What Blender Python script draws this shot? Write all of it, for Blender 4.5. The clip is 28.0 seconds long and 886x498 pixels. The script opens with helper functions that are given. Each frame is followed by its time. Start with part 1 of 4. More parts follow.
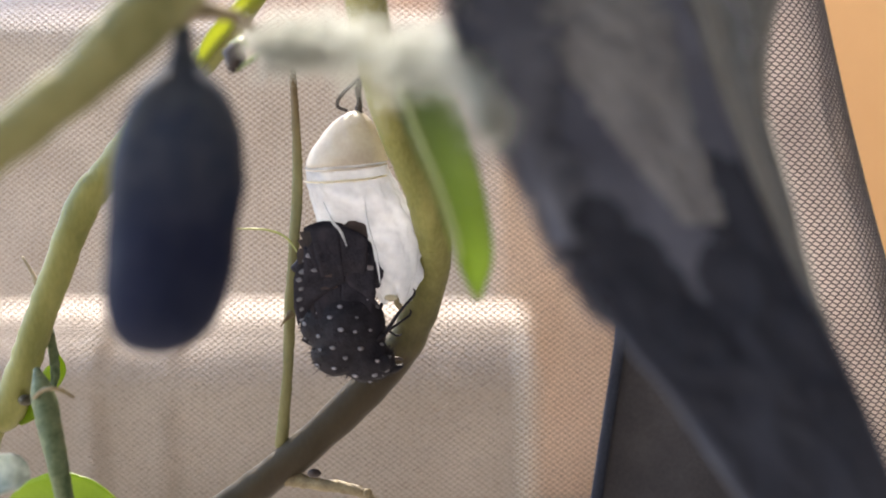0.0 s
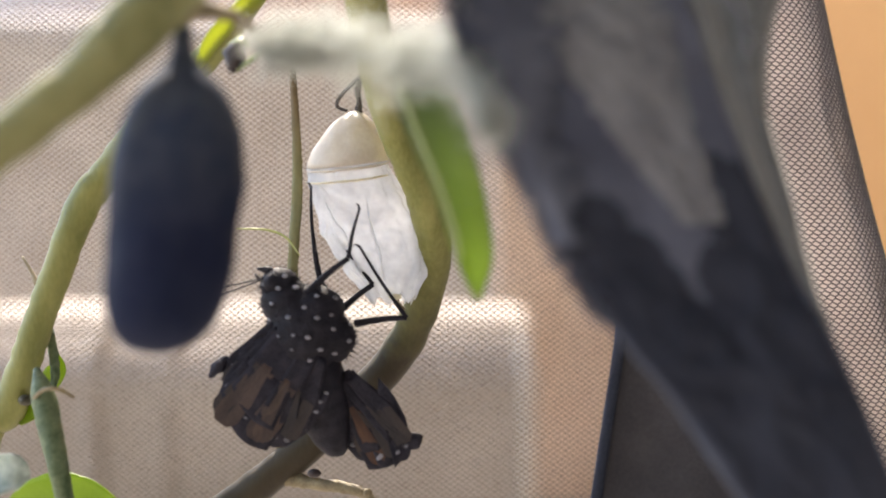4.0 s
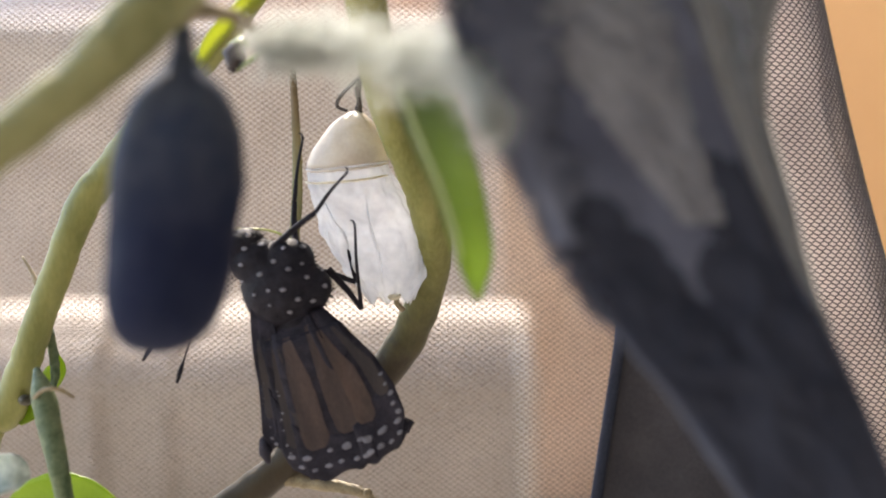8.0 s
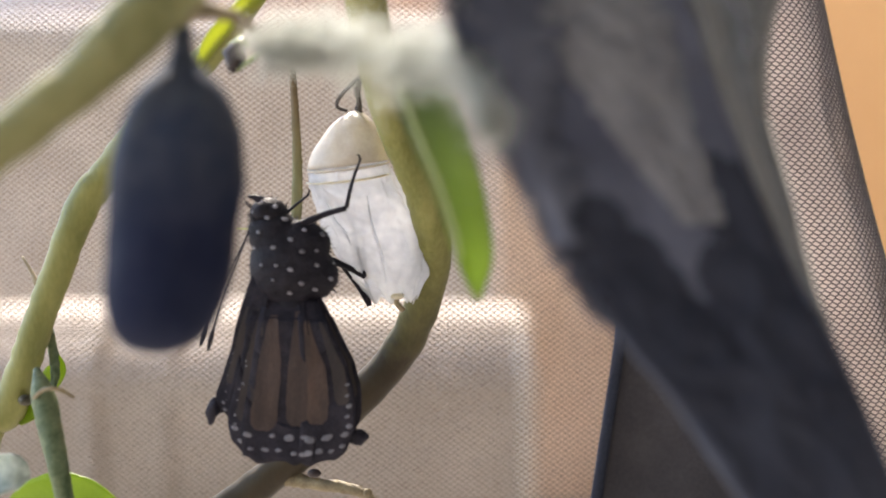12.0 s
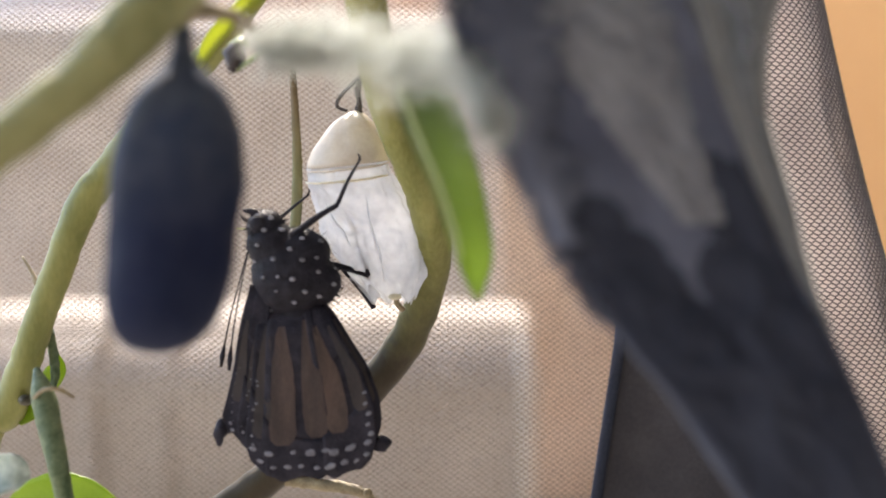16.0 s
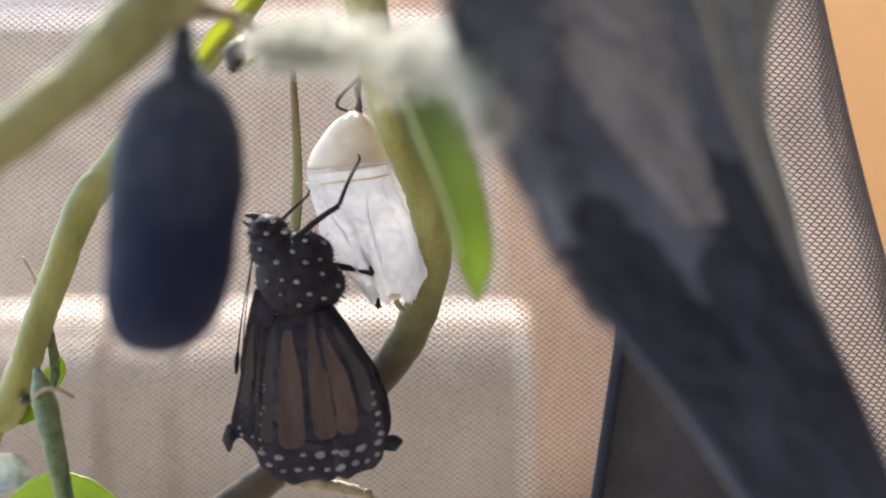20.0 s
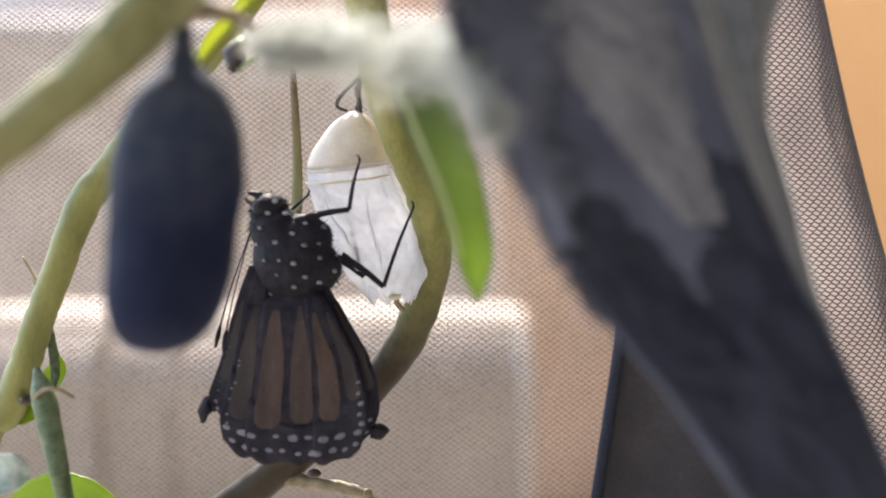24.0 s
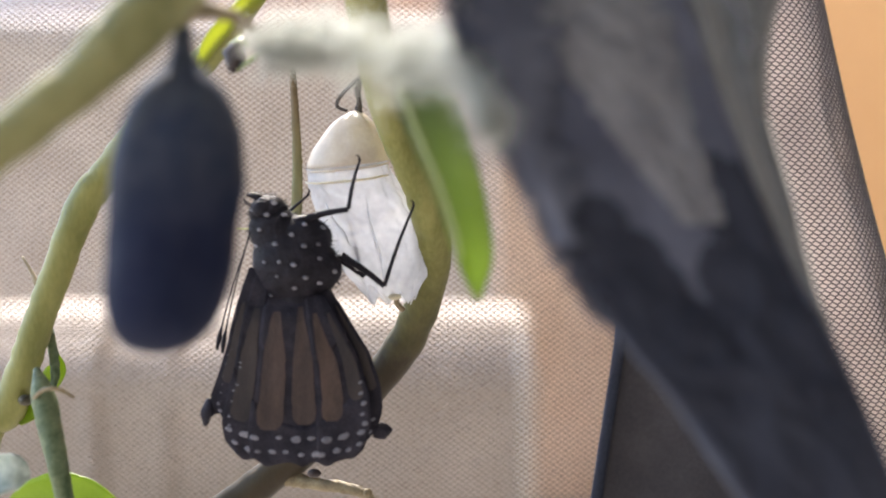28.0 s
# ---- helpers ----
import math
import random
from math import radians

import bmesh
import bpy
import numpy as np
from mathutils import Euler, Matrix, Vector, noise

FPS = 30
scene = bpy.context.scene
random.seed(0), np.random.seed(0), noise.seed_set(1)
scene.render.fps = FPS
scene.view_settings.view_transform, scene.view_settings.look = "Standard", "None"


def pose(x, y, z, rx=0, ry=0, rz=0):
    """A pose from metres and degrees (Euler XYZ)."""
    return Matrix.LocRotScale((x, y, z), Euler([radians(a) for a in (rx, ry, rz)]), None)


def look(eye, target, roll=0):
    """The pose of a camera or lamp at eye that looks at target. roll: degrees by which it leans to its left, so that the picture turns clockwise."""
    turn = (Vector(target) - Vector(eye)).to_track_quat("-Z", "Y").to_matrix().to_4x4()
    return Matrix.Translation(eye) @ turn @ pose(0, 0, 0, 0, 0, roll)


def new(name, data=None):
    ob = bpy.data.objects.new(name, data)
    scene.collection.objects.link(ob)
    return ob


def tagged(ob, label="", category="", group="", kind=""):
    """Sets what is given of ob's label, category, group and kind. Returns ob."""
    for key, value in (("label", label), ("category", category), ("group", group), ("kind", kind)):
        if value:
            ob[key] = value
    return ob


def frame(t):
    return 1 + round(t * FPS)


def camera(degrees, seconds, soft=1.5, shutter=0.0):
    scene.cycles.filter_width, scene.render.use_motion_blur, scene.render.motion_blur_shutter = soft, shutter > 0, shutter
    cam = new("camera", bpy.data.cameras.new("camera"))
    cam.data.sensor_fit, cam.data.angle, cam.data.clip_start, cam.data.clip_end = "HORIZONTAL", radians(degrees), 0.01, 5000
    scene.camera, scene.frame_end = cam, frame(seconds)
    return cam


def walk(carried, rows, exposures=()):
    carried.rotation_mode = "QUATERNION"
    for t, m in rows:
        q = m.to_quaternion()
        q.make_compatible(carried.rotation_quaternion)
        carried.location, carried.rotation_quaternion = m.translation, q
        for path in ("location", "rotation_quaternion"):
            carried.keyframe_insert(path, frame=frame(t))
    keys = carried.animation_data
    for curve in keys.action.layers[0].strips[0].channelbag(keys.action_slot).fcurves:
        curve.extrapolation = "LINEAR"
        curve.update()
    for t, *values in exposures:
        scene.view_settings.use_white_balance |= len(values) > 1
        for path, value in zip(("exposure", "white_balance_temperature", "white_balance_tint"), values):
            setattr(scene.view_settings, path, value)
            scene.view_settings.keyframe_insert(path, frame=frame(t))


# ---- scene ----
# All lengths below are in millimetres unless noted; part() turns them into metres.
# The origin is the middle of the view at the distance of the hanging shell; x right, y away, z up.
MM = 0.001
cam = camera(38.42, 28.0, 1.8)
cam.data.dof.use_dof = True
cam.data.dof.focus_distance = 0.138
cam.data.dof.aperture_fstop = cam.data.lens / 3.2
EYE = look((0, -0.135, 0), (0, 0, 0))
walk(cam, [(0, EYE), (28, EYE)], [(0, 2.9, 7040, 12), (14, 2.92, 6930, 12), (28, 3.0, 6680, 12)])

# ---- world and sun ----
SUN_EL, SUN_AZ = 48, -14
world = bpy.data.worlds.new("sky")
scene.world = world
world.use_nodes = True
wn = world.node_tree
sky = wn.nodes.new("ShaderNodeTexSky")
sky.sky_type = "NISHITA"
sky.sun_disc = False
sky.sun_elevation = radians(SUN_EL)
sky.sun_rotation = radians(SUN_AZ)
wn.links.new(sky.outputs[0], wn.nodes["Background"].inputs[0])
wn.nodes["Background"].inputs[1].default_value = 0.12
sun = new("sun", bpy.data.lights.new("sun", "SUN"))
sun.data.energy = 3.0
sun.data.angle = radians(0.6)
sun.data.color = (1.0, 0.93, 0.84)
sd = Vector((math.sin(radians(SUN_AZ)) * math.cos(radians(SUN_EL)), math.cos(radians(SUN_AZ)) * math.cos(radians(SUN_EL)), math.sin(radians(SUN_EL))))
sun.matrix_world = look(sd * 3, (0, 0, 0))


# ---- materials ----
def mat(name, a, b, rough=0.6, scale=800, bump=0.15, fine=4000, metal=0.0, trans=0.0, clear=0.0, sheen=0.0, spec=0.5, stretch=(1, 1, 1), tcol=None, per=0.0, coat=0.0):
    """Two-tone surface with broad and fine variation; trans: share of light let through diffusely; clear: share let straight through."""
    m = bpy.data.materials.new(name)
    m.use_nodes = True
    nt = m.node_tree
    n, l = nt.nodes, nt.links
    bs = n["Principled BSDF"]
    out = n["Material Output"]
    tc = n.new("ShaderNodeTexCoord")
    mp = n.new("ShaderNodeMapping")
    mp.inputs["Scale"].default_value = stretch
    l.new(tc.outputs["Object"], mp.inputs[0])
    n1 = n.new("ShaderNodeTexNoise")
    n1.inputs["Scale"].default_value = scale
    n1.inputs["Detail"].default_value = 5
    n2 = n.new("ShaderNodeTexNoise")
    n2.inputs["Scale"].default_value = fine
    n2.inputs["Detail"].default_value = 3
    l.new(mp.outputs[0], n1.inputs[0])
    l.new(mp.outputs[0], n2.inputs[0])
    mx = n.new("ShaderNodeMath")
    mx.operation = "MULTIPLY_ADD"
    mx.inputs[1].default_value = 0.35
    l.new(n2.outputs[0], mx.inputs[0])
    l.new(n1.outputs[0], mx.inputs[2])
    rp = n.new("ShaderNodeValToRGB")
    rp.color_ramp.elements[0].position, rp.color_ramp.elements[1].position = 0.48, 0.86
    rp.color_ramp.elements[0].color = (*a, 1)
    rp.color_ramp.elements[1].color = (*b, 1)
    l.new(mx.outputs[0], rp.inputs[0])
    col = rp.outputs[0]
    if per:
        oi = n.new("ShaderNodeObjectInfo")
        hs = n.new("ShaderNodeHueSaturation")
        mr = n.new("ShaderNodeMapRange")
        mr.inputs[3].default_value, mr.inputs[4].default_value = 1 - per, 1 + per
        l.new(oi.outputs["Random"], mr.inputs[0])
        l.new(mr.outputs[0], hs.inputs["Value"])
        l.new(col, hs.inputs["Color"])
        col = hs.outputs[0]
    l.new(col, bs.inputs["Base Color"])
    bs.inputs["Roughness"].default_value = rough
    bs.inputs["Metallic"].default_value = metal
    bs.inputs["Specular IOR Level"].default_value = spec
    bs.inputs["Sheen Weight"].default_value = sheen
    bs.inputs["Coat Weight"].default_value = coat
    bp = n.new("ShaderNodeBump")
    bp.inputs["Strength"].default_value = bump
    bp.inputs["Distance"].default_value = 0.0003
    l.new(mx.outputs[0], bp.inputs["Height"])
    l.new(bp.outputs[0], bs.inputs["Normal"])
    last = bs.outputs[0]
    if trans:
        tr = n.new("ShaderNodeBsdfTranslucent")
        if tcol:
            tr.inputs[0].default_value = (*tcol, 1)
        else:
            l.new(col, tr.inputs[0])
        ms = n.new("ShaderNodeMixShader")
        ms.inputs[0].default_value = trans
        l.new(last, ms.inputs[1])
        l.new(tr.outputs[0], ms.inputs[2])
        last = ms.outputs[0]
    if clear:
        tp = n.new("ShaderNodeBsdfTransparent")
        ms = n.new("ShaderNodeMixShader")
        ms.inputs[0].default_value = clear
        l.new(last, ms.inputs[1])
        l.new(tp.outputs[0], ms.inputs[2])
        last = ms.outputs[0]
    l.new(last, out.inputs[0])
    return m


M_WALL = mat("orange plaster", (0.62, 0.33, 0.14), (0.74, 0.42, 0.19), 0.9, 3, 0.3, 90)
M_PLAIN = mat("beige plaster", (0.50, 0.48, 0.46), (0.58, 0.56, 0.54), 0.9, 3, 0.3, 90)
M_FLOOR = mat("stone floor", (0.30, 0.28, 0.26), (0.40, 0.38, 0.35), 0.8, 4, 0.4, 120)
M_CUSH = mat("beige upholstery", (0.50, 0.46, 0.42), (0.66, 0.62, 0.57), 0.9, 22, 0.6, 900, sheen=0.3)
M_NET = mat("brown net thread", (0.20, 0.16, 0.135), (0.31, 0.26, 0.22), 0.55, 1500, 0.2, 6000, trans=0.25)
M_NETD = mat("dark net thread", (0.07, 0.058, 0.062), (0.15, 0.128, 0.130), 0.4, 1500, 0.2, 6000, sheen=0.3)
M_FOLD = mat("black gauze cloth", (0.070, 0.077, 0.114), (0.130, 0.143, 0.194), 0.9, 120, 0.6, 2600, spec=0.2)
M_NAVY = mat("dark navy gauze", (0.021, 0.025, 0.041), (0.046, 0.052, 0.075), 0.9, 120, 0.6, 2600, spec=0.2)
M_HAZE = mat("haze-pale grey gauze", (0.146, 0.151, 0.175), (0.250, 0.257, 0.286), 0.9, 110, 0.6, 2600, spec=0.2)
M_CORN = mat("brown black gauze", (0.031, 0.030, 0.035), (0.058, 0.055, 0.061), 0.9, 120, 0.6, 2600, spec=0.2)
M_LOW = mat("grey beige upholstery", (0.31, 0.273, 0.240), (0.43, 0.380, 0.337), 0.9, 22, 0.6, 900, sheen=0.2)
M_TAN = mat("tan upholstery", (0.58, 0.44, 0.335), (0.71, 0.55, 0.425), 0.9, 22, 0.6, 900, sheen=0.3)
M_LITEDGE = mat("sunlit edge cream cloth", (0.66, 0.62, 0.56), (0.82, 0.78, 0.72), 0.9, 60, 0.4, 900, trans=0.45)
M_BACKING = mat("pale cloth", (0.56, 0.50, 0.47), (0.72, 0.66, 0.62), 0.9, 60, 0.4, 2600, trans=0.35)
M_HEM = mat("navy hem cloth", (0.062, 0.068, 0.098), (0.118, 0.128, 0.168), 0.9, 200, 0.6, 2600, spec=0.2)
M_PIPE = mat("grey piping", (0.100, 0.105, 0.108), (0.165, 0.170, 0.172), 0.7, 220, 0.4, 2600, sheen=0.3)
M_STEM = mat("green stem", (0.17, 0.18, 0.045), (0.29, 0.285, 0.09), 0.5, 260, 0.25, 3000, trans=0.15, stretch=(1, 1, 0.35))
M_STEMP = mat("pale green stem", (0.19, 0.19, 0.075), (0.32, 0.31, 0.14), 0.55, 260, 0.25, 3000, trans=0.15, stretch=(1, 1, 0.35))
M_BARK = mat("brown green stem", (0.042, 0.038, 0.024), (0.105, 0.095, 0.055), 0.6, 300, 0.35, 3000, stretch=(1, 1, 0.4))
M_MAIN = mat("green to brown stem", (0.165, 0.168, 0.048), (0.30, 0.285, 0.10), 0.6, 260, 0.4, 3000, trans=0.1, stretch=(1, 1, 0.4), spec=0.2, sheen=0.12)
nt = M_MAIN.node_tree
sx = nt.nodes.new("ShaderNodeSeparateXYZ")
nz = nt.nodes.new("ShaderNodeTexNoise")
nz.inputs["Scale"].default_value = 500
tco = next(q for q in nt.nodes if q.type == "TEX_COORD")
ramp = next(q for q in nt.nodes if q.type == "VALTORGB")
ma = nt.nodes.new("ShaderNodeMath")
ma.operation = "MULTIPLY_ADD"
ma.inputs[1].default_value = 0.006
mr = nt.nodes.new("ShaderNodeMapRange")
mr.inputs[1].default_value, mr.inputs[2].default_value = 0.180, 0.195
mc = nt.nodes.new("ShaderNodeMix")
mc.data_type = "RGBA"
r2 = nt.nodes.new("ShaderNodeValToRGB")
r2.color_ramp.elements[0].color = (0.018, 0.013, 0.008, 1)
r2.color_ramp.elements[1].color = (0.052, 0.040, 0.023, 1)
nt.links.new(tco.outputs["Object"], sx.inputs[0])
nt.links.new(tco.outputs["Object"], nz.inputs[0])
nt.links.new(nz.outputs[0], ma.inputs[0])
nt.links.new(sx.outputs[2], ma.inputs[2])
nt.links.new(ma.outputs[0], mr.inputs[0])
nt.links.new(mr.outputs[0], mc.inputs[0])
nt.links.new(ramp.inputs[0].links[0].from_socket, r2.inputs[0])
nt.links.new(r2.outputs[0], mc.inputs[6])
nt.links.new(ramp.outputs[0], mc.inputs[7])
for q in nt.nodes:
    if q.type in ("BSDF_PRINCIPLED", "BSDF_TRANSLUCENT"):
        nt.links.new(mc.outputs[2], q.inputs[0])


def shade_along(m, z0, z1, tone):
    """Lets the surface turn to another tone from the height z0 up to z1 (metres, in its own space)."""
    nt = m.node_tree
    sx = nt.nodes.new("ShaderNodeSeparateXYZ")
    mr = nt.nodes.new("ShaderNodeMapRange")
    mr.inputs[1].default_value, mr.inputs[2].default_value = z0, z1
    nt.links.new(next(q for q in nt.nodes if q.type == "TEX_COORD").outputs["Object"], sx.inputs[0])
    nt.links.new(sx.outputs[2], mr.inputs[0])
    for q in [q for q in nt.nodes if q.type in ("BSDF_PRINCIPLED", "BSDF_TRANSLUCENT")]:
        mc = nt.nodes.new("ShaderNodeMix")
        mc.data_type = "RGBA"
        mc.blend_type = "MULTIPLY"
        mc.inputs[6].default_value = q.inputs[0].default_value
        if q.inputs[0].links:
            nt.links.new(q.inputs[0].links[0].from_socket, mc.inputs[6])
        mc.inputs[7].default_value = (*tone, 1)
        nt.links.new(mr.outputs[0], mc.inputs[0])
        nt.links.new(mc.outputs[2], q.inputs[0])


M_THIN = mat("thin olive stem", (0.11, 0.11, 0.045), (0.20, 0.19, 0.085), 0.55, 260, 0.25, 3000, trans=0.15, stretch=(1, 1, 0.35))
shade_along(M_THIN, 0.198, 0.207, (0.95, 0.72, 0.95))
M_TWIG = mat("dry twig", (0.12, 0.09, 0.05), (0.27, 0.22, 0.13), 0.7, 500, 0.5, 4000)
M_LEAF = mat("leaf", (0.08, 0.115, 0.06), (0.18, 0.22, 0.10), 0.45, 160, 0.4, 1800, trans=0.45, tcol=(0.34, 0.42, 0.13))
M_LONG = mat("long leaf", (0.10, 0.15, 0.05), (0.20, 0.27, 0.08), 0.45, 160, 0.4, 1800, trans=0.45, tcol=(0.36, 0.47, 0.09))
M_LIME = mat("lime leaf", (0.15, 0.22, 0.02), (0.26, 0.34, 0.05), 0.45, 300, 0.3, 2500, trans=0.5, tcol=(0.34, 0.46, 0.05))
M_YEL = mat("yellow green leaf", (0.22, 0.25, 0.04), (0.34, 0.36, 0.08), 0.45, 300, 0.3, 2500, trans=0.5, tcol=(0.50, 0.54, 0.08))
M_LEAFG = mat("grey green leaf", (0.055, 0.095, 0.040), (0.19, 0.235, 0.13), 0.55, 700, 0.3, 2500, trans=0.15)
M_LEAFW = mat("pale leaf", (0.26, 0.34, 0.30), (0.66, 0.72, 0.66), 0.6, 500, 0.3, 2500, trans=0.3)
M_VEIN = mat("leaf rib", (0.38, 0.43, 0.19), (0.52, 0.56, 0.28), 0.5, 500, 0.2, 3000, trans=0.3)
M_FLUFF = mat("grey lint", (0.24, 0.25, 0.28), (0.42, 0.43, 0.46), 0.9, 900, 0.2, 5000, trans=0.4)
M_SILK = mat("white silk", (0.59, 0.61, 0.58), (0.78, 0.80, 0.77), 0.8, 900, 0.2, 5000, trans=0.6)
shade_along(M_LONG, 0.190, 0.201, (0.62, 0.60, 1.15))
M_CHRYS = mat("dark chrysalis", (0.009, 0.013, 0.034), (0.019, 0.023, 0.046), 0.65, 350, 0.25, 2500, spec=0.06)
# upper half paled: veiling haze is put into the case's colour
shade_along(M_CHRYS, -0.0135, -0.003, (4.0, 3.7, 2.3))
M_DARK = mat("dark horn", (0.018, 0.012, 0.014), (0.045, 0.03, 0.03), 0.6, 800, 0.3, 4000)
M_GOLD = mat("pale gold ridge", (0.64, 0.58, 0.42), (0.80, 0.75, 0.58), 0.35, 900, 0.2, 4000, trans=0.2)
M_CAP = mat("cream shell", (0.60, 0.54, 0.46), (0.86, 0.82, 0.75), 0.4, 420, 0.6, 2600, trans=0.4, tcol=(0.74, 0.69, 0.62))
M_FILM = mat("clear shell film", (0.36, 0.39, 0.46), (0.98, 0.99, 1.0), 0.15, 240, 1.0, 1100, trans=0.5, clear=0.30, tcol=(0.90, 0.92, 0.96))
M_BODY = mat("black insect fur", (0.010, 0.009, 0.014), (0.022, 0.020, 0.028), 0.6, 900, 0.6, 5000, spec=0.15)
M_SPOT = mat("white scale spot", (0.10, 0.10, 0.125), (0.24, 0.24, 0.28), 0.6, 900, 0.2, 5000, per=0.35)
M_SPOTD = mat("grey scale spot", (0.07, 0.07, 0.09), (0.18, 0.18, 0.215), 0.6, 900, 0.2, 5000, per=0.35)
M_WING = mat("black wing", (0.012, 0.011, 0.018), (0.032, 0.029, 0.040), 0.65, 500, 0.5, 4000, trans=0.06, spec=0.15)
M_CELL = mat("dark brown wing cell", (0.016, 0.013, 0.016), (0.042, 0.031, 0.030), 0.65, 300, 0.4, 4000, trans=0.2, stretch=(1.6, 1, 0.5))
M_CELLP = mat("pale brown wing cell", (0.046, 0.030, 0.025), (0.102, 0.064, 0.053), 0.65, 300, 0.4, 4000, trans=0.25, stretch=(1.6, 1, 0.5))
M_CELLM = mat("red brown wing cell", (0.030, 0.020, 0.019), (0.074, 0.047, 0.041), 0.65, 300, 0.4, 4000, trans=0.22, stretch=(1.6, 1, 0.5))
M_CELLO = mat("orange wing cell", (0.040, 0.018, 0.014), (0.105, 0.048, 0.026), 0.65, 420, 0.4, 4000, trans=0.2, stretch=(1.6, 1, 0.5))


# ---- mesh tools ----
def part(name, bm, material, parent=None, label="", smooth=True):
    """One mesh object, from millimetres, under its thing."""
    me = bpy.data.meshes.new(name)
    bmesh.ops.scale(bm, vec=(MM, MM, MM), verts=bm.verts)
    bm.to_mesh(me)
    bm.free()
    return share(name, me, material, parent, label, smooth)


def share(name, me, material, parent=None, label="", smooth=True):
    for m in (material if isinstance(material, (list, tuple)) else (material,)):
        if len(me.materials) < (len(material) if isinstance(material, (list, tuple)) else 1):
            me.materials.append(m)
    if smooth:
        for p in me.polygons:
            p.use_smooth = True
    ob = new(name, me)
    ob.parent = parent
    if label:
        ob["label"] = label
    return ob


def raw(name, verts, faces, material, parent=None, label="", smooth=True):
    me = bpy.data.meshes.new(name)
    me.from_pydata([tuple(v) for v in np.asarray(verts) * MM], [], faces)
    return share(name, me, material, parent, label, smooth)


def thing(name, place, label, category, group="", kind=""):
    ob = new(name)
    ob.empty_display_size = 0.005
    ob.location = Vector(place) * MM
    return tagged(ob, label, category, group, kind)


def spline(pts, n):
    """n points of a smooth curve through pts (any width of row)."""
    p = np.array(pts, float)
    p = np.vstack([2 * p[0] - p[1], p, 2 * p[-1] - p[-2]])
    out = []
    for s in np.linspace(0, len(p) - 3 - 1e-6, n):
        i = int(s)
        f = s - i
        a, b, c, d = p[i], p[i + 1], p[i + 2], p[i + 3]
        out.append(0.5 * (2 * b + (c - a) * f + (2 * a - 5 * b + 4 * c - d) * f * f + (3 * b - a - 3 * c + d) * f ** 3))
    return np.array(out)


def tube(pts, radii, n=40, sides=14, lump=0.0, seed=0.0, bm=None):
    """Round stem along pts; radii along its length; lump: unevenness."""
    path = spline(pts, n)
    rr = spline([[r] for r in radii], n)[:, 0]
    bm = bm or bmesh.new()
    rings = []
    up = Vector((0.13, 1, 0.21)).normalized()
    for i in range(n):
        t = Vector(path[min(i + 1, n - 1)] - path[max(i - 1, 0)]).normalized()
        a = t.cross(up).normalized()
        b = t.cross(a)
        ring = []
        for k in range(sides):
            w = 2 * math.pi * k / sides
            d = a * math.cos(w) + b * math.sin(w)
            c = Vector(path[i])
            r = rr[i] * (1 + lump * noise.noise((c + d * rr[i]) * (0.7 / max(rr[i], 0.05)) + Vector((seed, 0, 0))))
            ring.append(bm.verts.new(c + d * r))
        rings.append(ring)
    for q, s in zip(rings, rings[1:]):
        for k in range(sides):
            bm.faces.new((q[k], q[(k + 1) % sides], s[(k + 1) % sides], s[k]))
    bm.faces.new(rings[0][::-1])
    bm.faces.new(rings[-1])
    return bm


def lathe(profile, sides=40, bend=None, squash=1.0, lump=0.0):
    """Turned body round z; profile rows: radius, z."""
    bm = bmesh.new()
    rings = []
    for r, z in profile:
        off = bend(z) if bend else (0, 0)
        ring = []
        for k in range(sides):
            w = 2 * math.pi * k / sides
            q = r * (1 + lump * noise.noise(Vector((math.cos(w) * 2, math.sin(w) * 2, z * 0.4))))
            ring.append(bm.verts.new((off[0] + q * math.cos(w), off[1] + q * squash * math.sin(w), z)))
        rings.append(ring)
    for q, s in zip(rings, rings[1:]):
        for k in range(sides):
            bm.faces.new((q[k], q[(k + 1) % sides], s[(k + 1) % sides], s[k]))
    bm.faces.new(rings[0][::-1])
    bm.faces.new(rings[-1])
    bmesh.ops.recalc_face_normals(bm, faces=bm.faces)
    return bm


def ball(c, r, seg=16):
    bm = bmesh.new()
    bmesh.ops.create_uvsphere(bm, u_segments=seg, v_segments=max(6, seg * 2 // 3), radius=1)
    rr = r if isinstance(r, (list, tuple)) else (r, r, r)
    for v in bm.verts:
        v.co = Vector((v.co.x * rr[0] + c[0], v.co.y * rr[1] + c[1], v.co.z * rr[2] + c[2]))
    return bm


def block(lo, hi, bevel=0.0, seg=3):
    bm = bmesh.new()
    bmesh.ops.create_cube(bm, size=1)
    for v in bm.verts:
        v.co = Vector([(lo[i] + hi[i]) / 2 + v.co[i] * (hi[i] - lo[i]) for i in range(3)])
    if bevel:
        bmesh.ops.bevel(bm, geom=bm.edges[:], offset=bevel, segments=seg, profile=0.5, affect="EDGES")
    return bm


def sheet(f, nu, nv, thick=0.3):
    """Surface f(u, v) over the unit square, with thickness."""
    bm = bmesh.new()
    g = [[bm.verts.new(f(i / nu, j / nv)) for j in range(nv + 1)] for i in range(nu + 1)]
    for i in range(nu):
        for j in range(nv):
            bm.faces.new((g[i][j], g[i + 1][j], g[i + 1][j + 1], g[i][j + 1]))
    bm.normal_update()
    if thick:
        bmesh.ops.solidify(bm, geom=bm.faces[:], thickness=thick)
        bmesh.ops.recalc_face_normals(bm, faces=bm.faces)
    return bm


